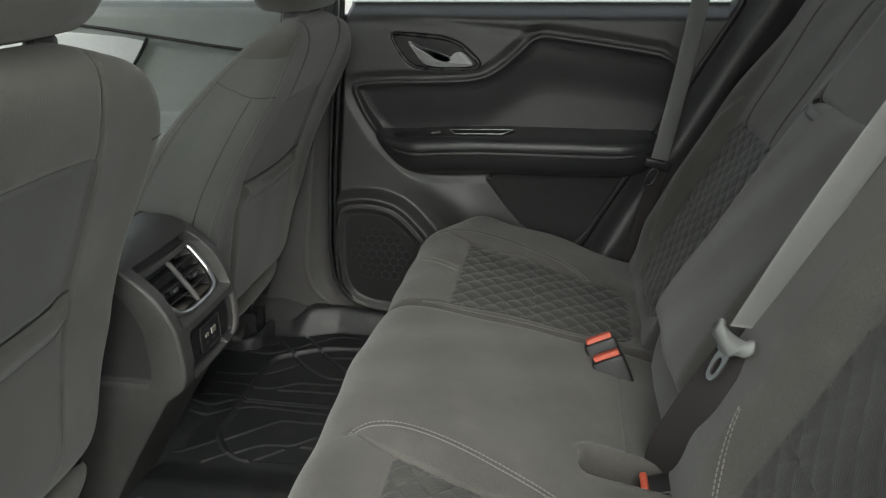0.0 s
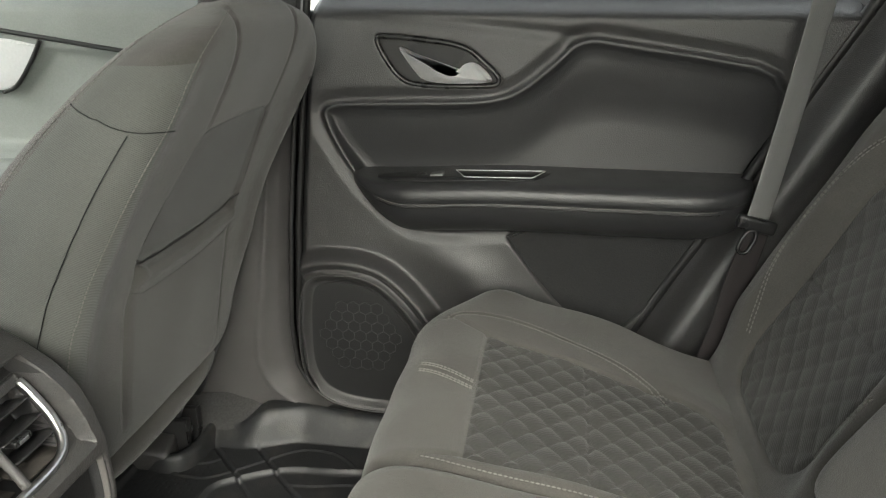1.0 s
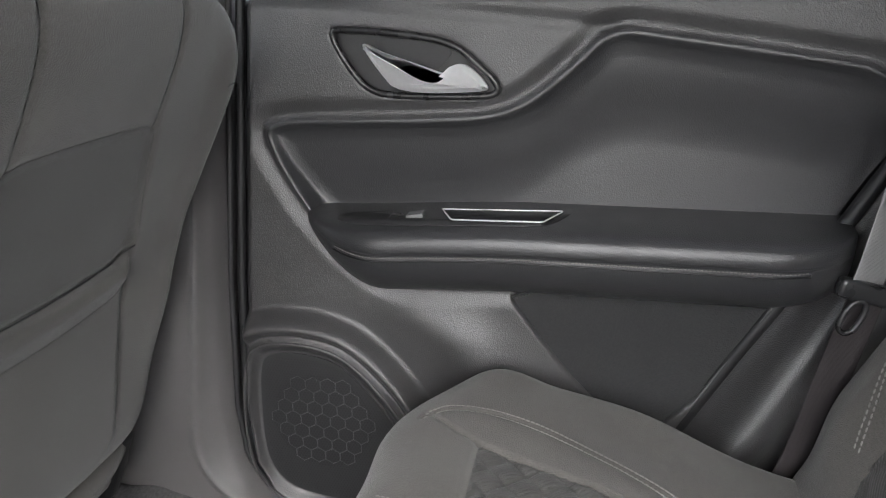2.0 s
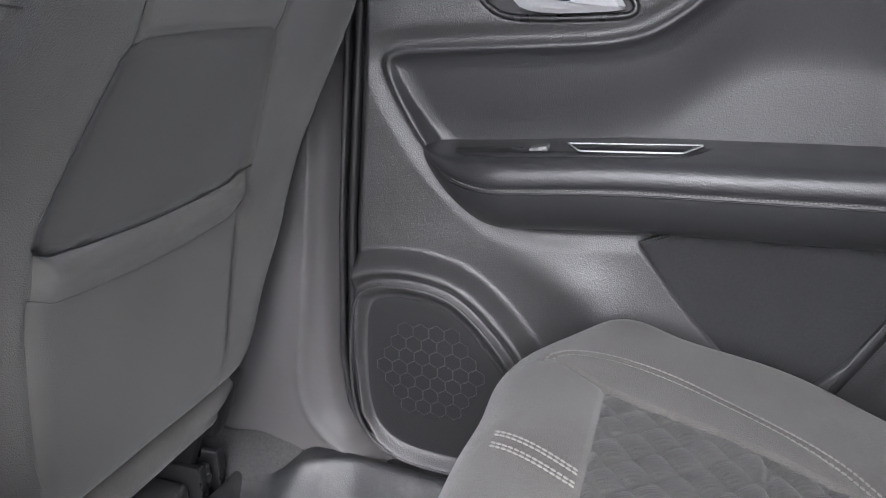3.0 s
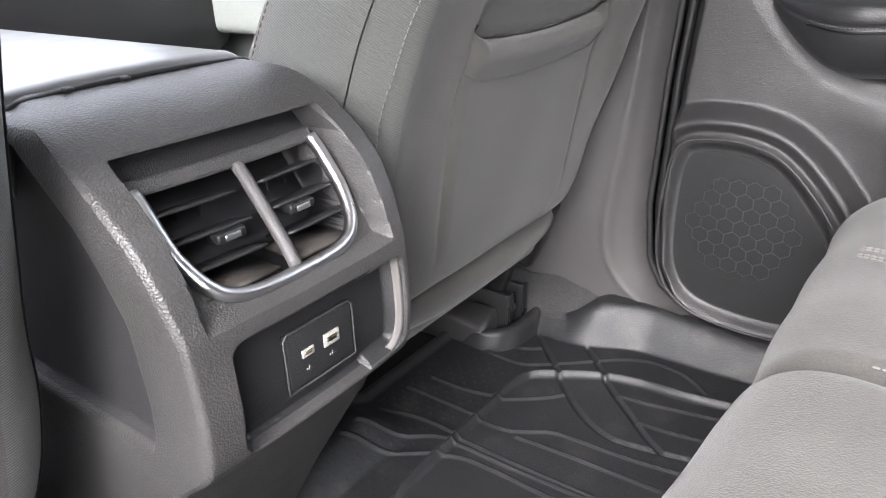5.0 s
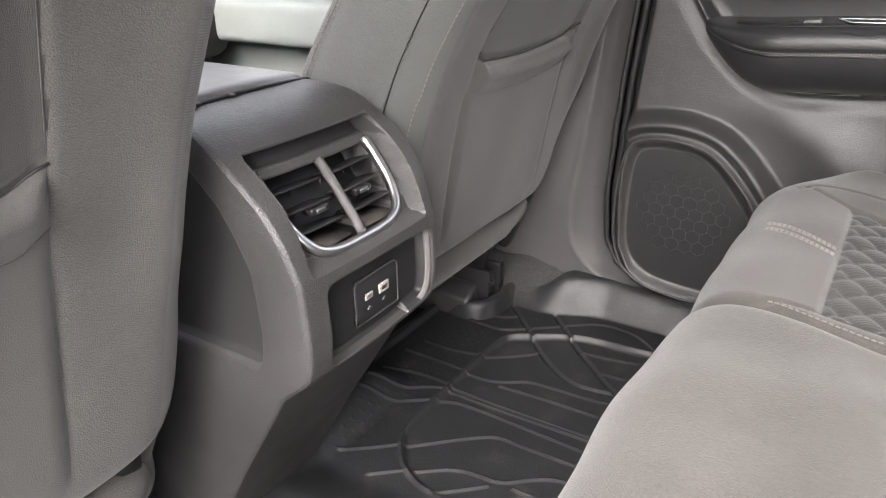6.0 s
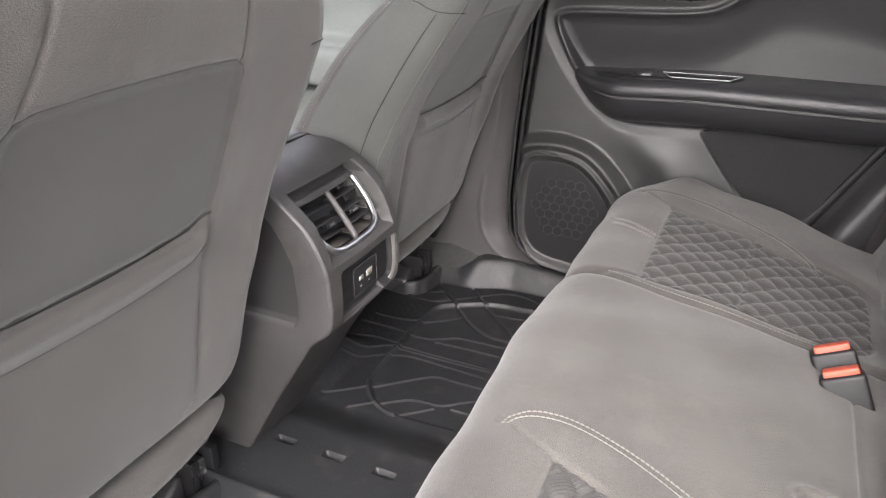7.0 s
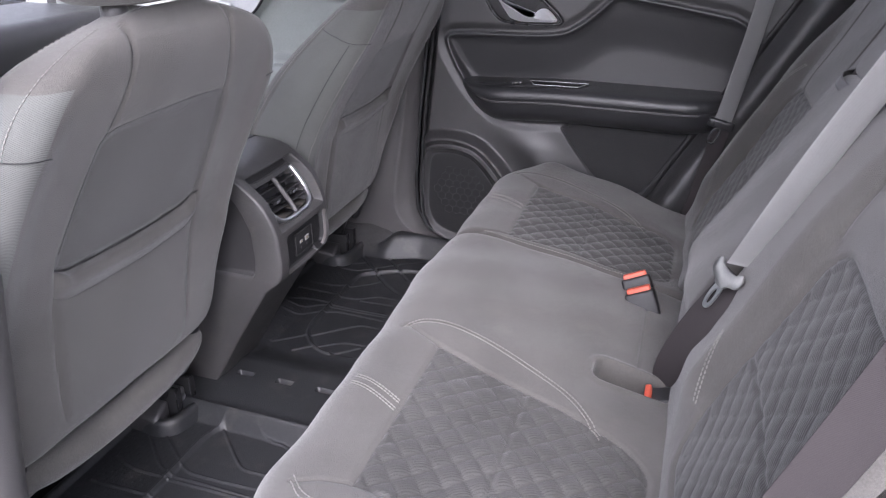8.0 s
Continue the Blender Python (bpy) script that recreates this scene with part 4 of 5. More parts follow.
        part("post_collar", tube([(-0.478, cy + e * 0.066, z) for z in (0.826, 0.838, 0.842, 0.845)], [0.015, 0.015, 0.013, 0.008], 16), PLASTIC, seat, "grey plastic post collar")
    # cushion, flap and hinge covers below
    prof = [(-1.20, 0.12), (-1.24, 0.19), (-1.22, 0.27), (-1.16, 0.305), (-1.0, 0.30), (-0.85, 0.28), (-0.72, 0.27), (-0.68, 0.22), (-0.69, 0.13), (-0.9, 0.11)]
    V, F, caps, c = pad(prof, cy - 0.25, cy + 0.25, lambda x, y, z: 0.02 * step(0.15, 0.22, np.abs(y - cy)), 0.012, 0.04)
    part("cushion", (V, F + caps), FABRIC, seat, "grey cloth seat cushion")
    roll = even(rounded([(-0.688 + foot * 0.6, cy - 0.215, 0.226 - foot * 0.5), (-0.667 + foot * 0.6, cy - 0.11, 0.215 - foot * 0.5), (-0.667 + foot * 0.6, cy + 0.11, 0.215 - foot * 0.5), (-0.688 + foot * 0.6, cy + 0.215, 0.226 - foot * 0.5)], 2), 0.006)
    ends = np.abs(np.linspace(-1, 1, len(roll)))
    part("flap", tube(roll, 0.006 + 0.019 * np.sqrt(1 - ends ** 8), 14), FABRIC, seat, "cloth lower edge roll")
    for e in (-1, 1):
        part("hinge_cover", turned_box((0.050, 0.030, 0.125), pose(-0.700, cy + e * 0.196, 0.190, 0, 22, 0), 0.012, 3), SEAL, seat, "black plastic hinge cover")
        part("bracket", turned_box((0.030, 0.016, 0.13), pose(-0.745, cy + e * 0.195, 0.120, 0, 20, 0), 0.004), SEAL, seat)
    return seat


front_seat(-0.423, 0.118, 0.717, 0.022, [0.80, 0.77, 0.70, 0.62, 0.42, 0.25])
passenger_seat = front_seat(0.362, 0.100, 0.690, 0.0, [0.80, 0.84, 0.88, 0.90, 0.91, 0.92])
passenger_seat.matrix_basis = pose(-0.80, 0.362, 0.0095) @ Matrix.Diagonal((1, 1, 0.962, 1))

# ---- centre console ----
console = thing("centre_console", "dark grained plastic console with rear air vents", "centre console", at=(-0.9, YC, 0))
CZ = [0.0, 0.03, 0.145, 0.272, 0.284, 0.293, 0.302, 0.315, 0.340, 0.397, 0.43, 0.455, 0.475, 0.490, 0.499, 0.507, 0.513, 0.517, 0.520, 0.522]
CX = [-0.730, -0.712, -0.645, -0.566, -0.552, -0.540, -0.532, -0.527, -0.524, -0.527, -0.538, -0.551, -0.571, -0.591, -0.602, -0.616, -0.632, -0.650, -0.676, -0.720]
CW = [0.090, 0.090, 0.092, 0.097, 0.098, 0.098, 0.098, 0.098, 0.098, 0.099, 0.102, 0.104, 0.105, 0.104, 0.103, 0.1015, 0.099, 0.094, 0.084, 0.060]
zs = np.concatenate([np.arange(0.0, 0.24, 0.01), np.arange(0.24, 0.512, 0.0020), np.linspace(0.512, 0.522, 16)])
xr = np.mean([np.interp(zs + d, CZ, CX) for d in np.linspace(-0.004, 0.004, 5)], 0)
hw = np.mean([np.interp(zs + d, CZ, CW) for d in np.linspace(-0.006, 0.006, 5)], 0)
t = np.linspace(-1, 1, 150)
sy = np.sign(t) * (1 - (1 - np.abs(t)) ** 1.25)
Yc = hw[:, None] * sy[None, :]
Xc = xr[:, None] - 0.004 * np.abs(sy)[None, :] ** 2.4 - 0.005 * np.clip((np.abs(sy)[None, :] - 0.95) / 0.05, 0, 1) ** 2.2
Zc = np.broadcast_to(zs[:, None], Xc.shape).copy()


def vent_distance(y, z):
    return quilt_distance(-z, y, -0.468, -0.404, -0.072, 0.072, 0.004, 0.028)


def console_x(y, z):
    """The sunk, tilted plane that holds the vents."""
    return np.interp(z, [0.395, 0.405, 0.417, 0.44, 0.461, 0.480, 0.492], [-0.537, -0.544, -0.551, -0.568, -0.584, -0.602, -0.613]) - 0.008 * (np.abs(y) / 0.1) ** 2.4


def low_distance(y, z):
    return quilt_distance(-z, y - 0.010, -0.386, -0.304, -0.080, 0.080, 0.010, 0.014)


vd = vent_distance(Yc, Zc)
ld = low_distance(Yc, Zc)
sunk = step(0.0825, 0.0795, np.abs(Yc)) * step(0.399, 0.403, Zc) * step(0.4925, 0.4895, Zc)
Xc = Xc * (1 - sunk) + np.minimum(Xc, console_x(Yc, Zc) - 0.002 - 0.006 * step(0.470, 0.476, Zc)) * sunk
Xc -= 0.040 * step(0.0005, -0.003, vd)
Xc -= 0.016 * step(0.001, np.where(Yc > 0.05, -0.012, -0.004), ld)
tuck = 0.010 * step(0.296, 0.312, zs) * step(0.505, 0.490, zs)


def side_rows(y_edge, sign):
    """From the front corner back along the side: the edge band, then the sunk side panel."""
    x0 = Xc[:, 0 if sign < 0 else -1]
    return [np.stack([x, y_edge - sign * d, zs], 1)[:, None] for x, d in ((np.full(len(zs), -1.35), tuck), (x0 - 0.054, tuck), (x0 - 0.050, tuck * 0.1), (x0 - 0.046, tuck * 0.0))]


left = np.concatenate(side_rows(Yc[:, 0], -1), 1)
right = np.concatenate(side_rows(Yc[:, -1], 1)[::-1], 1)
P = np.concatenate([left, np.stack([Xc, Yc, Zc], -1), right], 1) + np.array([0, YC, 0])
V, F = sheet(P)
fc = np.array(P.reshape(-1, 3))[np.array(F)].mean(1)
low = (low_distance(fc[:, 1] - YC, fc[:, 2]) < -0.002) & (fc[:, 0] > -1.0)
hole = (vent_distance(fc[:, 1] - YC, fc[:, 2]) < -0.001) & (fc[:, 0] > -1.0)
cap = [len(V) - P.shape[1] + i for i in range(P.shape[1])]
m = P.shape[1]
col = np.array([min(f[0] % m, f[1] % m, f[2] % m, f[3] % m) for f in F])
# Flanks and the recess over the vents take the copy darkened for shade.
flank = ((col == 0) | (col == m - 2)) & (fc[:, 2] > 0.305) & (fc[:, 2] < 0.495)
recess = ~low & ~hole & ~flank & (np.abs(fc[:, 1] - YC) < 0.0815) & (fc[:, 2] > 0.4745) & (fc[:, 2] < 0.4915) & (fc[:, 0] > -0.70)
body = picked(V, F, ~low & ~hole & ~flank & ~recess)
part("vent_recess", picked(V, F, recess), CONSOLE_SHADE, console, "dark recess over the vents, its shade in the colour").data.set_sharp_from_angle(angle=radians(32))
part("side_panel", picked(V, F, flank & (fc[:, 1] < YC)), CONSOLE_SHADE, console, "dark matt side panel, its shade in the colour")
part("side_panel", picked(V, F, flank & (fc[:, 1] > YC)), CONSOLE_SHADE, console, "dark matt side panel, its shade in the colour")
part("body", body, CONSOLE, console, "grained grey plastic console body").data.set_sharp_from_angle(angle=radians(32))
part("lower_panel", picked(V, F, low), PLASTIC_DARK, console, "smooth dark lower panel")
part("vent_box", picked(V, F, hole), SEAL, console, "black air duct")
part("top_edge", (V, [cap]), CONSOLE, console)
# lid: a shallow vinyl shell, crowned across, with a rounded rear edge
lt = np.linspace(-1, 1, 41)
LX = np.concatenate([np.linspace(-1.30, -0.70, 14), -0.679 - 0.021 * np.cos(np.linspace(0, math.pi / 2, 8))[1:]])
lw, ldrop = 0.101 * np.sign(lt) * np.abs(lt) ** 0.9, 0.0045 * lt ** 2 + 0.030 * np.clip((np.abs(lt) - 0.86) / 0.14, 0, 1) ** 2.2
back = np.clip((LX + 0.70) / 0.021, 0, 1)
P = np.stack([np.broadcast_to(LX[:, None], (len(LX), 41)), np.broadcast_to(YC + lw[None, :], (len(LX), 41)), 0.5255 - ldrop[None, :] - (0.010 * back ** 3)[:, None] + 0 * LX[:, None]], -1)
lid = part("lid", slab(P, (0, 0, -0.022), flip=False), LID, console, "grey vinyl armrest lid")
part("lid_gap", tube([(-0.677, YC + y, 0.5195 - 0.0045 * (y / 0.1) ** 2 - 0.026 * max(0.0, (abs(y) - 0.088) / 0.014) ** 2) for y in np.linspace(-0.101, 0.101, 60)], 0.0032, 6), SEAL, lid)
for y in (-0.055, -0.015):
    part("lid_tab", turned_box((0.005, 0.007, 0.0025), pose(-0.674, YC + y, 0.5205, 0, 12, 20), 0.001), PLASTIC_DARK, lid)


ring = [(-0.072, 0.470), (-0.072, 0.45), (-0.071, 0.432), (-0.060, 0.411), (-0.040, 0.404), (0.0, 0.4035), (0.040, 0.404), (0.060, 0.411), (0.071, 0.432), (0.072, 0.45), (0.072, 0.470)]
rp = even(rounded(ring, 2), 0.004)
part("vent_trim", tube([(float(console_x(y, z)) + 0.001, YC + y, z) for y, z in rp], 0.0049, 10), CHROME, console, "satin chrome vent surround")
part("vent_top", ribbon([(float(console_x(y, 0.470)) - 0.002, YC + y, 0.471) for y in np.linspace(-0.074, 0.074, 20)], (0.45, 0, -1), 0.010, 0.004), CONSOLE, console, "grey upper vent edge")
part("divider", tube([(float(console_x(0.0, z)) - 0.002, YC + 0.002, z) for z in np.linspace(0.405, 0.468, 10)], 0.0046, 8), PILLAR, console, "grey vent divider")
for e in (-1, 1):
    for n, z in enumerate((0.452, 0.436, 0.420)):
        path = [(float(console_x(y, z)) - 0.017, YC + y, z) for y in np.linspace(e * 0.010, e * 0.068, 8)]
        P = np.array([[(x + dx, y, zz + dz) for dx, dz in ((0.0125, 0.0022), (0.0138, 0.0034), (0.0125, 0.0046), (-0.012, -0.0030), (-0.013, -0.0045))] for x, y, zz in path])
        V, F = sheet(P, False, False, True)
        slat = part("slat", (V, F + [[0, 1, 2, 3, 4], [len(V) - 1 - i for i in range(5)]]), PLASTIC_DARK, console, "black vent slat")
        if n == 1:
            y = e * 0.030
            part("knob", box((float(console_x(y, z)) - 0.012, YC + y - 0.011, z - 0.0045), (float(console_x(y, z)) + 0.0015, YC + y + 0.011, z + 0.0025), 0.002), GLOSS, slat, "black slider knob")
            part("knob_tip", box((float(console_x(y, z)) + 0.0005, YC + y - 0.006, z - 0.003), (float(console_x(y, z)) + 0.0025, YC + y + 0.006, z + 0.001), 0.0008), CHROME, slat, "bright knob tip")
    part("duct_floor", box((-0.585, YC + min(e * 0.008, e * 0.066), 0.4060), (-0.550, YC + max(e * 0.008, e * 0.066), 0.4085), 0), DUSTY, console, "dusty bottom of the air duct")
    for k in range(3):
        y = e * (0.020 + 0.018 * k)
        part("fin", box((float(console_x(y, 0.436)) - 0.048, YC + y - 0.0007, 0.410), (float(console_x(y, 0.436)) - 0.042, YC + y + 0.0007, 0.446), 0), SEAL, console)

# charging sockets
ux = -0.5385
usb = part("socket_panel", box((ux - 0.004, YC - 0.025, 0.323), (ux + 0.0015, YC + 0.039, 0.367), 0.003), PLASTIC_DARK, console, "black charging socket panel")
rimp = even(np.array([(ux + 0.0012, YC + a, b) for a, b in ((-0.0255, 0.3225), (0.0395, 0.3225), (0.0395, 0.3675), (-0.0255, 0.3675))]), 0.008, True)
part("panel_rim", tube(rimp, 0.0009, 5, True), PLASTIC, usb)
ux -= 0.002
for cy2, wy, hz in ((-0.006, 0.0055, 0.0030), (0.0165, 0.0075, 0.0050)):
    s = part("socket", box((ux + 0.003, YC + cy2 - wy, 0.3475 - hz), (ux + 0.0046, YC + cy2 + wy, 0.3475 + hz), 0.0007), WHITE, usb, "pale socket frame")
    part("opening", box((ux + 0.004, YC + cy2 - wy * 0.60, 0.3475 - hz * 0.42), (ux + 0.0049, YC + cy2 + wy * 0.60, 0.3475 + hz * 0.42), 0.0004), SEAL, s)
    part("contact", box((ux + 0.0044, YC + cy2 - wy * 0.6, 0.3475 - hz * 0.1), (ux + 0.0052, YC + cy2 + wy * 0.6, 0.3475 + hz * 0.3), 0.0002), GOLD, s)
# Pale ribbon painted as the light that the recess's right inner wall catches.
strip = [(-0.5335, YC + 0.0840, 0.382), (-0.5325, YC + 0.0855, 0.355), (-0.5325, YC + 0.0850, 0.326), (-0.5355, YC + 0.079, 0.309), (-0.540, YC + 0.068, 0.304)]
part("lit_wall_strip", ribbon(strip, (0.75, 1.0, 0), 0.006, 0.002), WALL_LIGHT, console, "pale strip painted as light on the recess wall")
for cy2 in (-0.006, 0.0165):
    part("mark", box((ux + 0.0034, YC + cy2 - 0.003, 0.334), (ux + 0.0040, YC + cy2 + 0.003, 0.3352), 0), PILLAR, usb)
    part("mark", box((ux + 0.0034, YC + cy2 - 0.0006, 0.3325), (ux + 0.0040, YC + cy2 + 0.0006, 0.337), 0), PILLAR, usb)

# ---- rear bench ----
BASE = [(-0.22, 0.075), (-0.27, 0.095), (-0.292, 0.17), (-0.303, 0.235), (-0.303, 0.296), (-0.266, 0.330), (-0.20, 0.327), (-0.10, 0.311), (0.0, 0.294), (0.10, 0.270), (0.20, 0.248), (0.28, 0.235), (0.30, 0.16), (0.25, 0.08), (0.0, 0.065)]
top_line = even(rounded(BASE, 3, True), 0.003, True)
top_line = top_line[(top_line[:, 1] > 0.24) & (top_line[:, 0] < 0.28)]
top_line = top_line[np.argsort(top_line[:, 0])]


def base_z(x):
    return np.interp(x, top_line[:, 0], top_line[:, 1])


QX0, QX1, QSEAM = -0.181, 0.158, -0.030


def taper(X, Y, q0, q1):
    """The quilted fields narrow towards the back on one side: Y widened so that the field becomes a rectangle."""
    return Y + 0.28 * np.clip(X - QX0, 0, 0.4) * np.clip((Y - q0) / (q1 - q0), 0, 1.4)


def quilted(u, y, d, seam, px=0.0410, py=0.0430, depth=1.0):
    """Relief of a quilted field: pillows, a cross seam, the sunk edge."""
    a, b = u / px + y / py, u / px - y / py
    fa, fb = a - np.floor(a), b - np.floor(b)
    pillow = (np.sin(math.pi * fa) * np.sin(math.pi * fb)) ** 0.34
    h = depth * (0.0064 * pillow - 0.0056) * step(0.0, -0.004, d)
    h -= 0.0035 * bell(u - seam, 0.0035) * step(0.0, -0.004, d)
    return h - 0.0045 * bell(d, 0.0035)


def arc_path(y_in, y_out):
    """The thread line that runs beside the quilted field and bends in behind it."""
    s = math.copysign(1, y_out - y_in)
    way = [(-0.250, 0.034), (-0.240, 0.024), (-0.225, 0.008), (-0.19, 0.0), (-0.15, 0.003), (-0.097, 0.016), (-0.027, 0.045), (0.035, 0.077), (0.070, 0.110), (0.086, 0.132)]
    return rounded([(x, y_in + s * d) for x, d in way], 3)


def bench_part(name, y0, y1, quilt, extra, label, side=None):
    q0, q1 = quilt
    seat = thing(name, label, "car seat", group="rear seats", at=(0, (y0 + y1) / 2, 0.07))

    def relief(X, Y, Z):
        d = quilt_distance(X, taper(X, Y, q0, q1), QX0, QX1, q0, q1, 0.004, 0.07)
        h = quilted(X, Y, d, QSEAM) - 0.006 * step(0.05, -0.02, d)
        h += extra(X, Y)
        for e, yy in ((-1, q0), (1, q1)):
            h -= 0.0035 * bell(line_distance(X, Y, [(QX0, yy), (-0.215, yy + e * 0.012), (-0.245, yy + e * 0.03)]), 0.003)
        h += 0.0012 * np.sin(X * 37 + Y * 21) + 0.0010 * np.sin(X * 19 - Y * 47)
        return h

    V, F, caps, c = pad(BASE, y0, y1, relief, 0.0026, 0.022, side, lambda Y: 0.085 * np.clip((np.abs(Y - YC) - 0.53) / 0.172, 0, 1) ** 1.8)
    q = (quilt_distance(c[:, 0], taper(c[:, 0], c[:, 1], q0, q1), QX0, QX1, q0, q1, 0.004, 0.07) < 0) & (c[:, 3] > 0.3)
    v, f = picked(V, F, ~q)
    cushion = part("cushion", (v, f), FABRIC, seat, "smooth grey cloth cushion")
    part("quilted_panel", picked(V, F, q), QUILT, cushion, "black diamond-quilted cloth panel")

    def lay(path, lift=0.0006):
        p = np.array(path)
        X, Y = p[:, 0], p[:, 1]
        return np.stack([X, Y, base_z(X) + relief(X, Y, None) * 0.95 + lift], 1)

    yc = (q0 + q1) / 2
    for o in (-0.011, -0.006, 0.006, 0.011):
        row = lay(rounded([(-0.268, yc + o + 0.028), (-0.235, yc + o + 0.016), (QX0 - 0.003, yc + o - 0.004)], 3))
        part("stitching", stitches([row], 0.0060, 0.0048, 0.0012), THREAD, cushion, "pale grey thread")
    for y_in, y_out in ((q0 - 0.060, q1), (q1 + 0.060, q0)):
        if y0 + 0.02 < y_in < y1 - 0.012:
            for o in (0.0, 0.0085):
                row = lay(arc_path(y_in + math.copysign(o, y_out - y_in), y_out))
                part("stitching", stitches([row], 0.0060, 0.0048, 0.0012), THREAD_SOFT, cushion, "pale grey thread")
    if y0 > 0:
        row = lay(rounded([(-0.23, q0 - 0.024), (-0.10, q0 - 0.027), (0.03, q0 - 0.024), (0.10, q0 - 0.016)], 2))
        part("stitching", stitches([row], 0.0060, 0.0046, 0.0010), THREAD, cushion, "pale grey thread")
    return seat


def arcs(X, Y, y_in, y_out):
    return -0.003 * bell(line_distance(X, Y, arc_path(y_in + math.copysign(0.0042, y_out - y_in), y_out)[::3]), 0.0028)


def extra_wide(X, Y):
    h = 0.010 * bell(Y + 0.02, 0.15) * step(0.28, 0.0, X)
    h += arcs(X, Y, -0.190, -0.56)
    h += 0.006 * bell(Y + 0.62, 0.05)
    h -= 0.0035 * bell(line_distance(X, Y, [(0.118, -0.135), (0.118, 0.13)]), 0.003)
    d = quilt_distance(X, Y, 0.052, 0.172, -0.198, -0.146, 0.018, 0.010)
    h -= 0.042 * step(0.0015, -0.005, d)
    h += 0.003 * bell(d - 0.004, 0.005)
    return h


def extra_far(X, Y):
    return arcs(X, Y, 0.566, 0.2) 


bench_wide = bench_part("bench_seat", -0.70, 0.164, (-0.567, -0.250), extra_wide, "wide grey cloth rear bench with quilted panels and folded-up armrest")
bench_far = bench_part("bench_seat", 0.166, 0.672, (0.198, 0.508), extra_far, "single grey cloth rear seat with quilted panels", side=lambda x, z: 0.07 * step(-0.10, 0.2, x))

# backrests
def back_profile(x0, slope, thick=0.13, top=0.87):
    z = [0.205, 0.24, 0.30, 0.45, 0.60, 0.75, top - 0.02]
    f = [(x0 + slope * (q - 0.3) + (0.02 if q < 0.22 else 0.0), q) for q in z]
    tx = x0 + slope * (top - 0.3)
    return f + [(tx + 0.03, top + 0.005), (tx + 0.08, top), (tx + 0.11, top - 0.04), (x0 + thick, 0.30), (x0 + thick - 0.01, 0.22)]


def back_part(back, y0, y1, x0, slope, quilt, extra):
    k = math.hypot(1, slope)
    zb, zt = 0.275, 0.605
    q0, q1 = quilt
    yc = (q0 + q1) / 2

    def relief(X, Y, Z):
        d = quilt_distance(Z, Y, zb, zt, q0, q1, 0.06, 0.05)
        h = extra(Y, Z) + quilted((Z - 0.44) * k, Y, d, 0.0, depth=0.45) - 0.008 * step(0.05, -0.03, d)
        h = h + 0.024 * step(0.13, 0.19, np.abs(Y - yc)) * step(0.80, 0.60, Z) * step(0.26, 0.36, Z)
        return h + 0.0012 * np.sin(Z * 29 + Y * 33)

    V, F, caps, c = pad(back_profile(x0, slope), y0, y1, relief, 0.0030, 0.035)
    q = (quilt_distance(c[:, 2], c[:, 1], zb, zt, q0, q1, 0.06, 0.05) < 0) & (c[:, 0] < x0 + slope * (c[:, 2] - 0.3) + 0.05)
    body = part("backrest", picked(V, F, ~q), FABRIC, back, "smooth grey cloth backrest")
    part("quilted_panel", picked(V, F, q), QUILT, body, "black diamond-quilted cloth panel")
    for e in (-1, 1):
        for o in (0.0, 0.005):
            yy = (q0 if e < 0 else q1) + e * o
            way = [(0.33, yy + e * 0.012), (0.37, yy + e * 0.025), (0.43, yy + e * 0.050), (0.52, yy + e * 0.058), (0.60, yy + e * 0.040), (0.645, yy + e * 0.015)]
            p = rounded(way if abs(yy - YC) > 0.4 else way[:3], 3)
            X = x0 + slope * (p[:, 0] - 0.3)
            h = relief(X, p[:, 1], p[:, 0]) + 0.001
            part("stitching", stitches([np.stack([X - h / k, p[:, 1], p[:, 0] + h * slope / k], 1)], 0.0075, 0.0056, 0.0011), THREAD, body, "pale grey thread")
    return body


def groove_far(Y, Z):
    h = -0.004 * bell(line_distance(Y, Z, [(0.29, 0.60), (0.275, 0.86)]), 0.003) - 0.004 * bell(line_distance(Y, Z, [(0.47, 0.60), (0.485, 0.86)]), 0.003)
    return h


def groove_near(Y, Z):
    return -0.004 * bell(line_distance(Y, Z, [(-0.30, 0.61), (-0.29, 0.86)]), 0.003)


back_part(bench_far, 0.180, 0.622, 0.195, 0.50, (0.245, 0.520), groove_far)
back_part(bench_wide, -0.665, -0.128, 0.190, 0.42, (-0.580, -0.305), groove_near)
low_prof = [(0.175, 0.20), (0.176, 0.25), (0.180, 0.30), (0.200, 0.36), (0.235, 0.43), (0.29, 0.44), (0.33, 0.36), (0.30, 0.22)]
V, F, caps, c = pad(low_prof, -0.124, 0.150, lambda X, Y, Z: 0.0015 * np.sin(Z * 23 + Y * 41), 0.005, 0.022)
part("lower_backrest", picked(V, F, np.ones(len(F), bool)), FABRIC, bench_wide, "smooth cloth panel below the armrest")
arm_prof = [(0.186, 0.345), (0.176, 0.365), (0.195, 0.41), (0.250, 0.51), (0.328, 0.650), (0.352, 0.695), (0.368, 0.708), (0.40, 0.70), (0.42, 0.66), (0.30, 0.40), (0.24, 0.345)]
V, F, caps, c = pad(arm_prof, -0.122, 0.163, lambda X, Y, Z: 0.0015 * np.sin(Z * 23 + Y * 41) + 0.006 * bell(Y - 0.02, 0.10), 0.005, 0.030)
rest = part("armrest", picked(V, F, np.ones(len(F), bool)), FABRIC, bench_wide, "folded-up smooth cloth centre armrest")
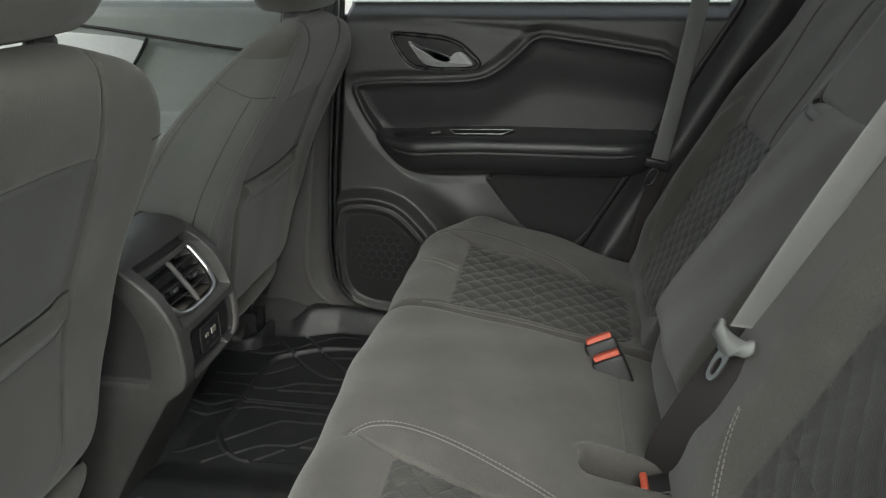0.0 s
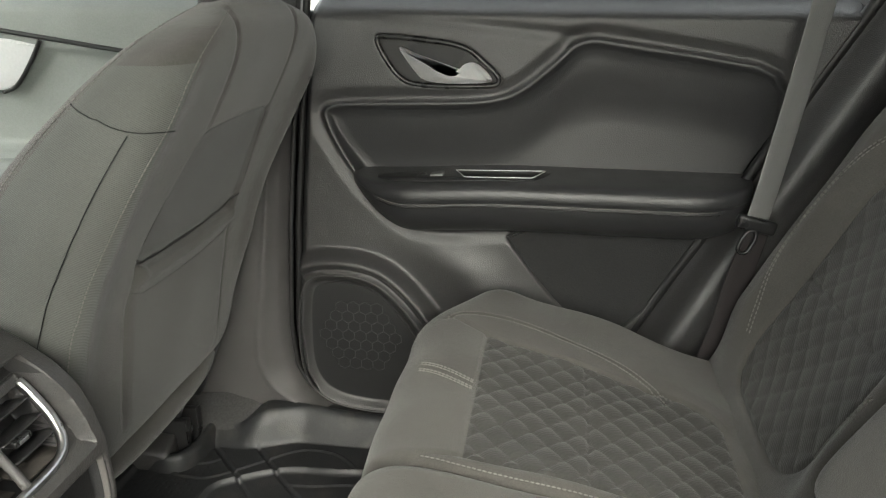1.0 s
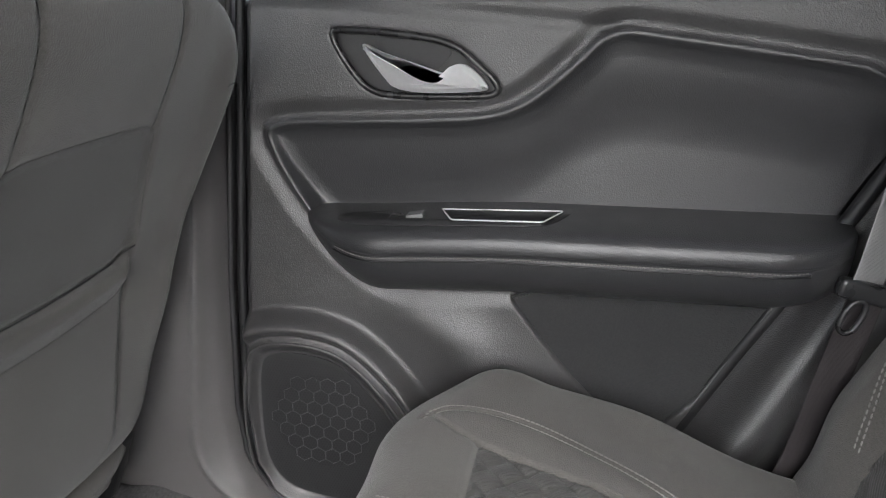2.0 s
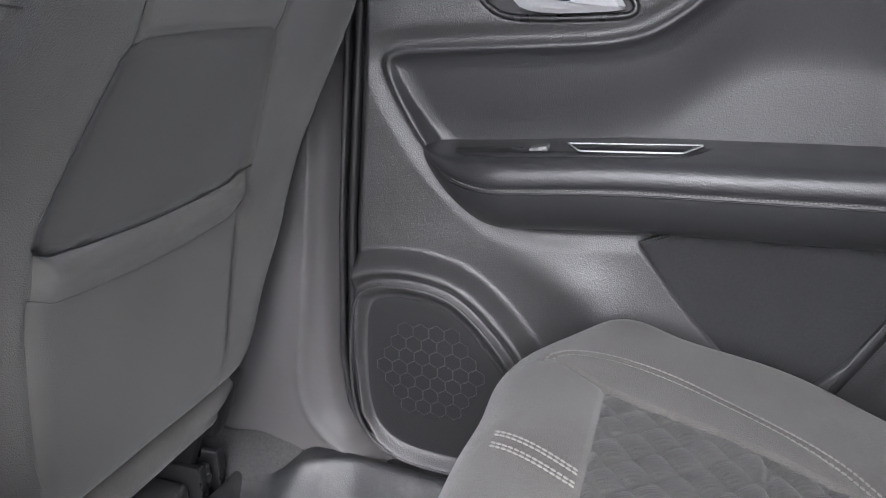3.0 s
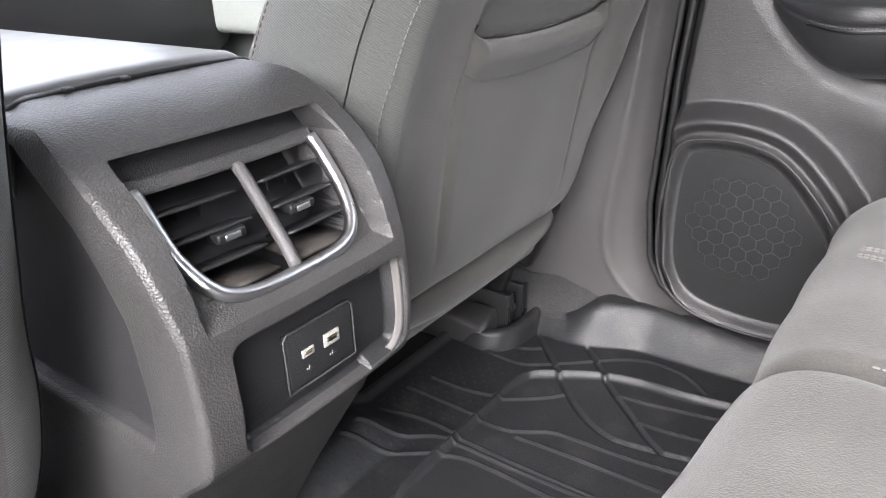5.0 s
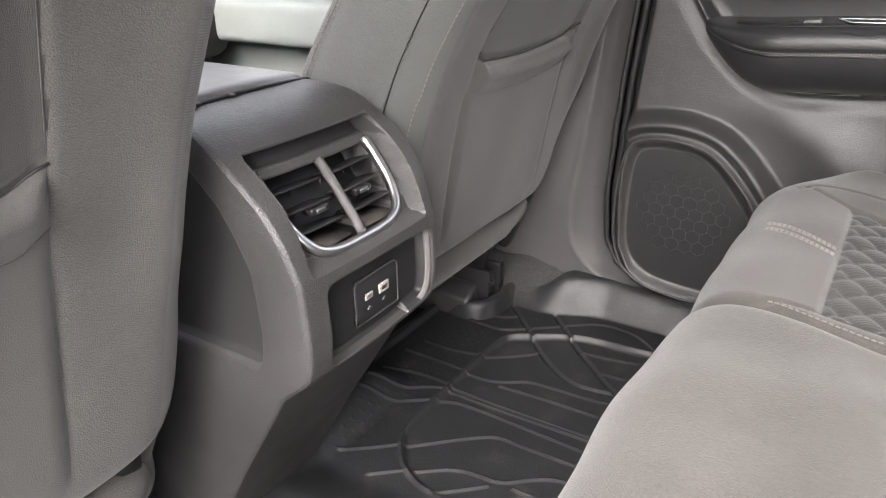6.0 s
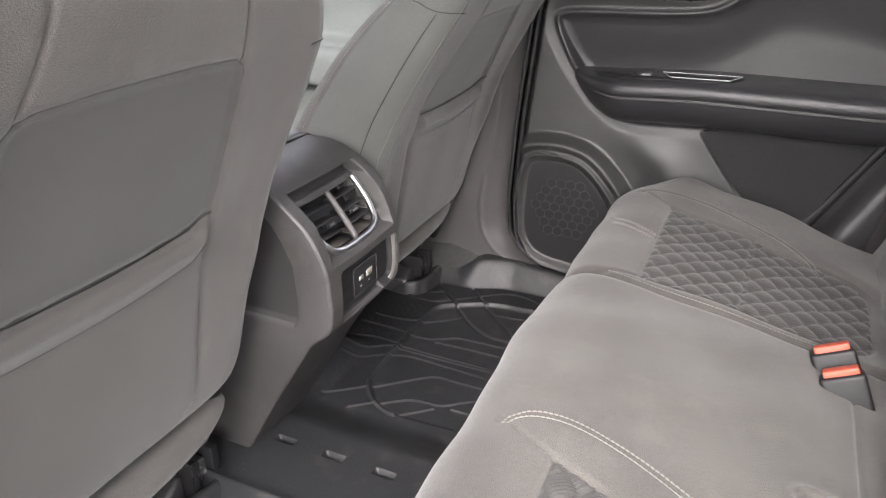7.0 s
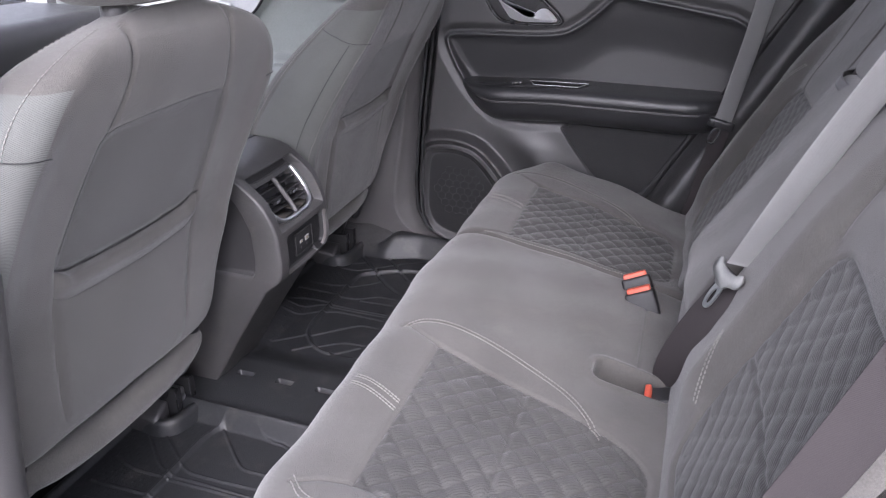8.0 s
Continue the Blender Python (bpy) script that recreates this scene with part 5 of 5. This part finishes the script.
tab = [(0.372, 0.150, 0.706), (0.350, 0.120, 0.707), (0.346, 0.085, 0.700), (0.362, 0.050, 0.696), (0.385, 0.03, 0.70)]
part("pull_strap", ribbon(tab, (0.4, 0.0, 0.9), 0.016, 0.003), PILLAR, rest, "grey pull strap")
hp = [(0.380, 0.704), (0.372, 0.720), (0.430, 0.83), (0.47, 0.90), (0.52, 0.92), (0.56, 0.88), (0.50, 0.76), (0.44, 0.700)]
V, F, caps, c = pad(hp, -0.120, 0.160, lambda X, Y, Z: 0.004 * bell(Y - 0.02, 0.12), 0.005, 0.026)
part("headrest", picked(V, F, np.ones(len(F), bool)), FABRIC, bench_wide, "cloth centre headrest")

# ---- belts and buckles ----
def buckle(tip, foot, group):
    b = thing("seat_belt_buckle", "black belt buckle with red release button", "belt buckle", group=group, at=foot)
    tip, foot = Vector(tip), Vector(foot)
    zc = (tip - foot).normalized()
    yc = Vector((0.93, -0.10, -0.30))
    yc = (yc - yc.dot(zc) * zc).normalized()
    m = Matrix.Translation(tip) @ Matrix((yc.cross(zc), yc, zc)).transposed().to_4x4()
    part("housing", turned_box((0.030, 0.055, 0.088), m @ Matrix.Translation((0, 0, -0.043)), 0.006, 3), SEAL, b)
    part("button", turned_box((0.020, 0.043, 0.012), m @ Matrix.Translation((0, 0, 0.003)), 0.003, 3), RED, b, "red release button")
    part("sleeve", turned_box((0.020, 0.040, 0.060), m @ Matrix.Translation((0, 0.008, -0.105)), 0.006, 2), SEAL, b)
    return b


buckle((0.100, 0.086, 0.292), (0.140, 0.060, 0.205), "rear belt buckles")
buckle((0.088, 0.128, 0.300), (0.128, 0.100, 0.215), "rear belt buckles")
nb = thing("seat_belt_buckle", "black belt buckle with red button sunk in the cushion", "belt buckle", group="rear belt buckles", at=(0.16, -0.172, 0.22))
part("housing", turned_box((0.040, 0.040, 0.030), pose(0.165, -0.172, 0.242, 0, -18, 0), 0.005, 3), PLASTIC_DARK, nb)
part("button", turned_box((0.010, 0.034, 0.026), pose(0.143, -0.172, 0.246, 0, -18, 0), 0.003, 3), RED, nb, "red release button")

belt = thing("seat_belt", "pale grey centre seat belt with hanging steel tongue", "seat belt", group="rear seat belts", at=(0.24, -0.19, 0.45))
part("webbing", ribbon([(0.236, -0.172, 0.494), (0.290, -0.192, 0.65), (0.365, -0.218, 0.835), (0.44, -0.24, 1.02), (0.48, -0.25, 1.22)], (0.66, 0.40, -0.6), 0.047, 0.0016), WEB, belt, "pale grey webbing")
tm = Matrix.Translation((0.222, -0.190, 0.480)) @ pose(0, 0, 0, 0, 28, 25) @ Matrix.Scale(0.86, 4)
def at_tongue(u, v, w):
    return tuple(tm @ Vector((w, u, v)))


wing = rounded([(-0.043, 0.008), (-0.036, 0.022), (-0.028, 0.020), (-0.024, 0.012), (0.024, 0.012), (0.028, 0.020), (0.036, 0.022), (0.043, 0.008), (0.036, -0.006), (0.016, -0.010), (0.012, -0.018), (-0.012, -0.018), (-0.016, -0.010), (-0.036, -0.006)], 2, True)
part("tongue_guide", plate(wing, 0.009, lambda u, v, w: at_tongue(u, v, w - 0.012), 0.003), GUIDE, belt, "pale grey plastic tongue guide")
part("tongue", frame_plate(rounded([(-0.012, -0.006), (0.012, -0.006), (0.0115, -0.060), (-0.0115, -0.060)], 2, True), rounded([(-0.0055, -0.024), (0.0055, -0.024), (0.0055, -0.052), (-0.0055, -0.052)], 2, True), 0.003, lambda u, v, w: at_tongue(u, v, w - 0.009)), STEEL, belt, "bright steel tongue with a slot", smooth=False)
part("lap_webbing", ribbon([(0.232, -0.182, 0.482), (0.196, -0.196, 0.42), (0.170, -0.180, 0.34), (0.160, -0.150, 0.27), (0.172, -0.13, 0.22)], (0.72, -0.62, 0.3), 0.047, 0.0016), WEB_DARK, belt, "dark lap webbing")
b2 = thing("seat_belt", "grey seat belt hanging beside the rear door", "seat belt", group="rear seat belts", at=(0.2, 0.62, 0.3))
part("webbing", ribbon([(0.300, 0.655, 1.05), (0.272, 0.650, 0.82), (0.250, 0.640, 0.66), (0.225, 0.625, 0.515), (0.218, 0.620, 0.485)], (0.80, 0.50, 0), 0.047, 0.0016), WEB, b2, "pale grey webbing")
part("tongue_guide", turned_box((0.060, 0.016, 0.022), pose(0.216, 0.612, 0.482, 0, 12, 0), 0.006, 3), GLOSS, b2, "black tongue guide")
part("tongue", tube(even(rounded([(0.202, 0.606, 0.475), (0.188, 0.602, 0.440), (0.206, 0.602, 0.436), (0.220, 0.606, 0.473)], 2, True), 0.004, True), 0.0032, 8, True), GLOSS, b2, "black tongue loop")
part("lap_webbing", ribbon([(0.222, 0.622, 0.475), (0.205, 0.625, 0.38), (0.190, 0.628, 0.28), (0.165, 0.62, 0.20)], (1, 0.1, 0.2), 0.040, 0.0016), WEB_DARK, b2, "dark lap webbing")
b3 = thing("seat_belt", "dusky grey seat belt across the outer bench seat", "seat belt", group="rear seat belts", at=(0.3, -0.64, 0.4))
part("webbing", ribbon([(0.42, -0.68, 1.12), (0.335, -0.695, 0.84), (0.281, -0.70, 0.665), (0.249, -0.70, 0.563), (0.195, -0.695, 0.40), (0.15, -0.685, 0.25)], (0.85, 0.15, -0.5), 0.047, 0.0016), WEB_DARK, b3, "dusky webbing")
part("shoulder_guide", turned_box((0.03, 0.075, 0.04), pose(0.425, -0.675, 1.125, 0, 20, 0), 0.010, 3), PLASTIC_DARK, b3, "black shoulder guide")
part("anchor", turned_box((0.05, 0.012, 0.05), pose(0.145, -0.685, 0.235, 0, 20, 0), 0.006, 2), PLASTIC_DARK, b3, "black belt anchor")
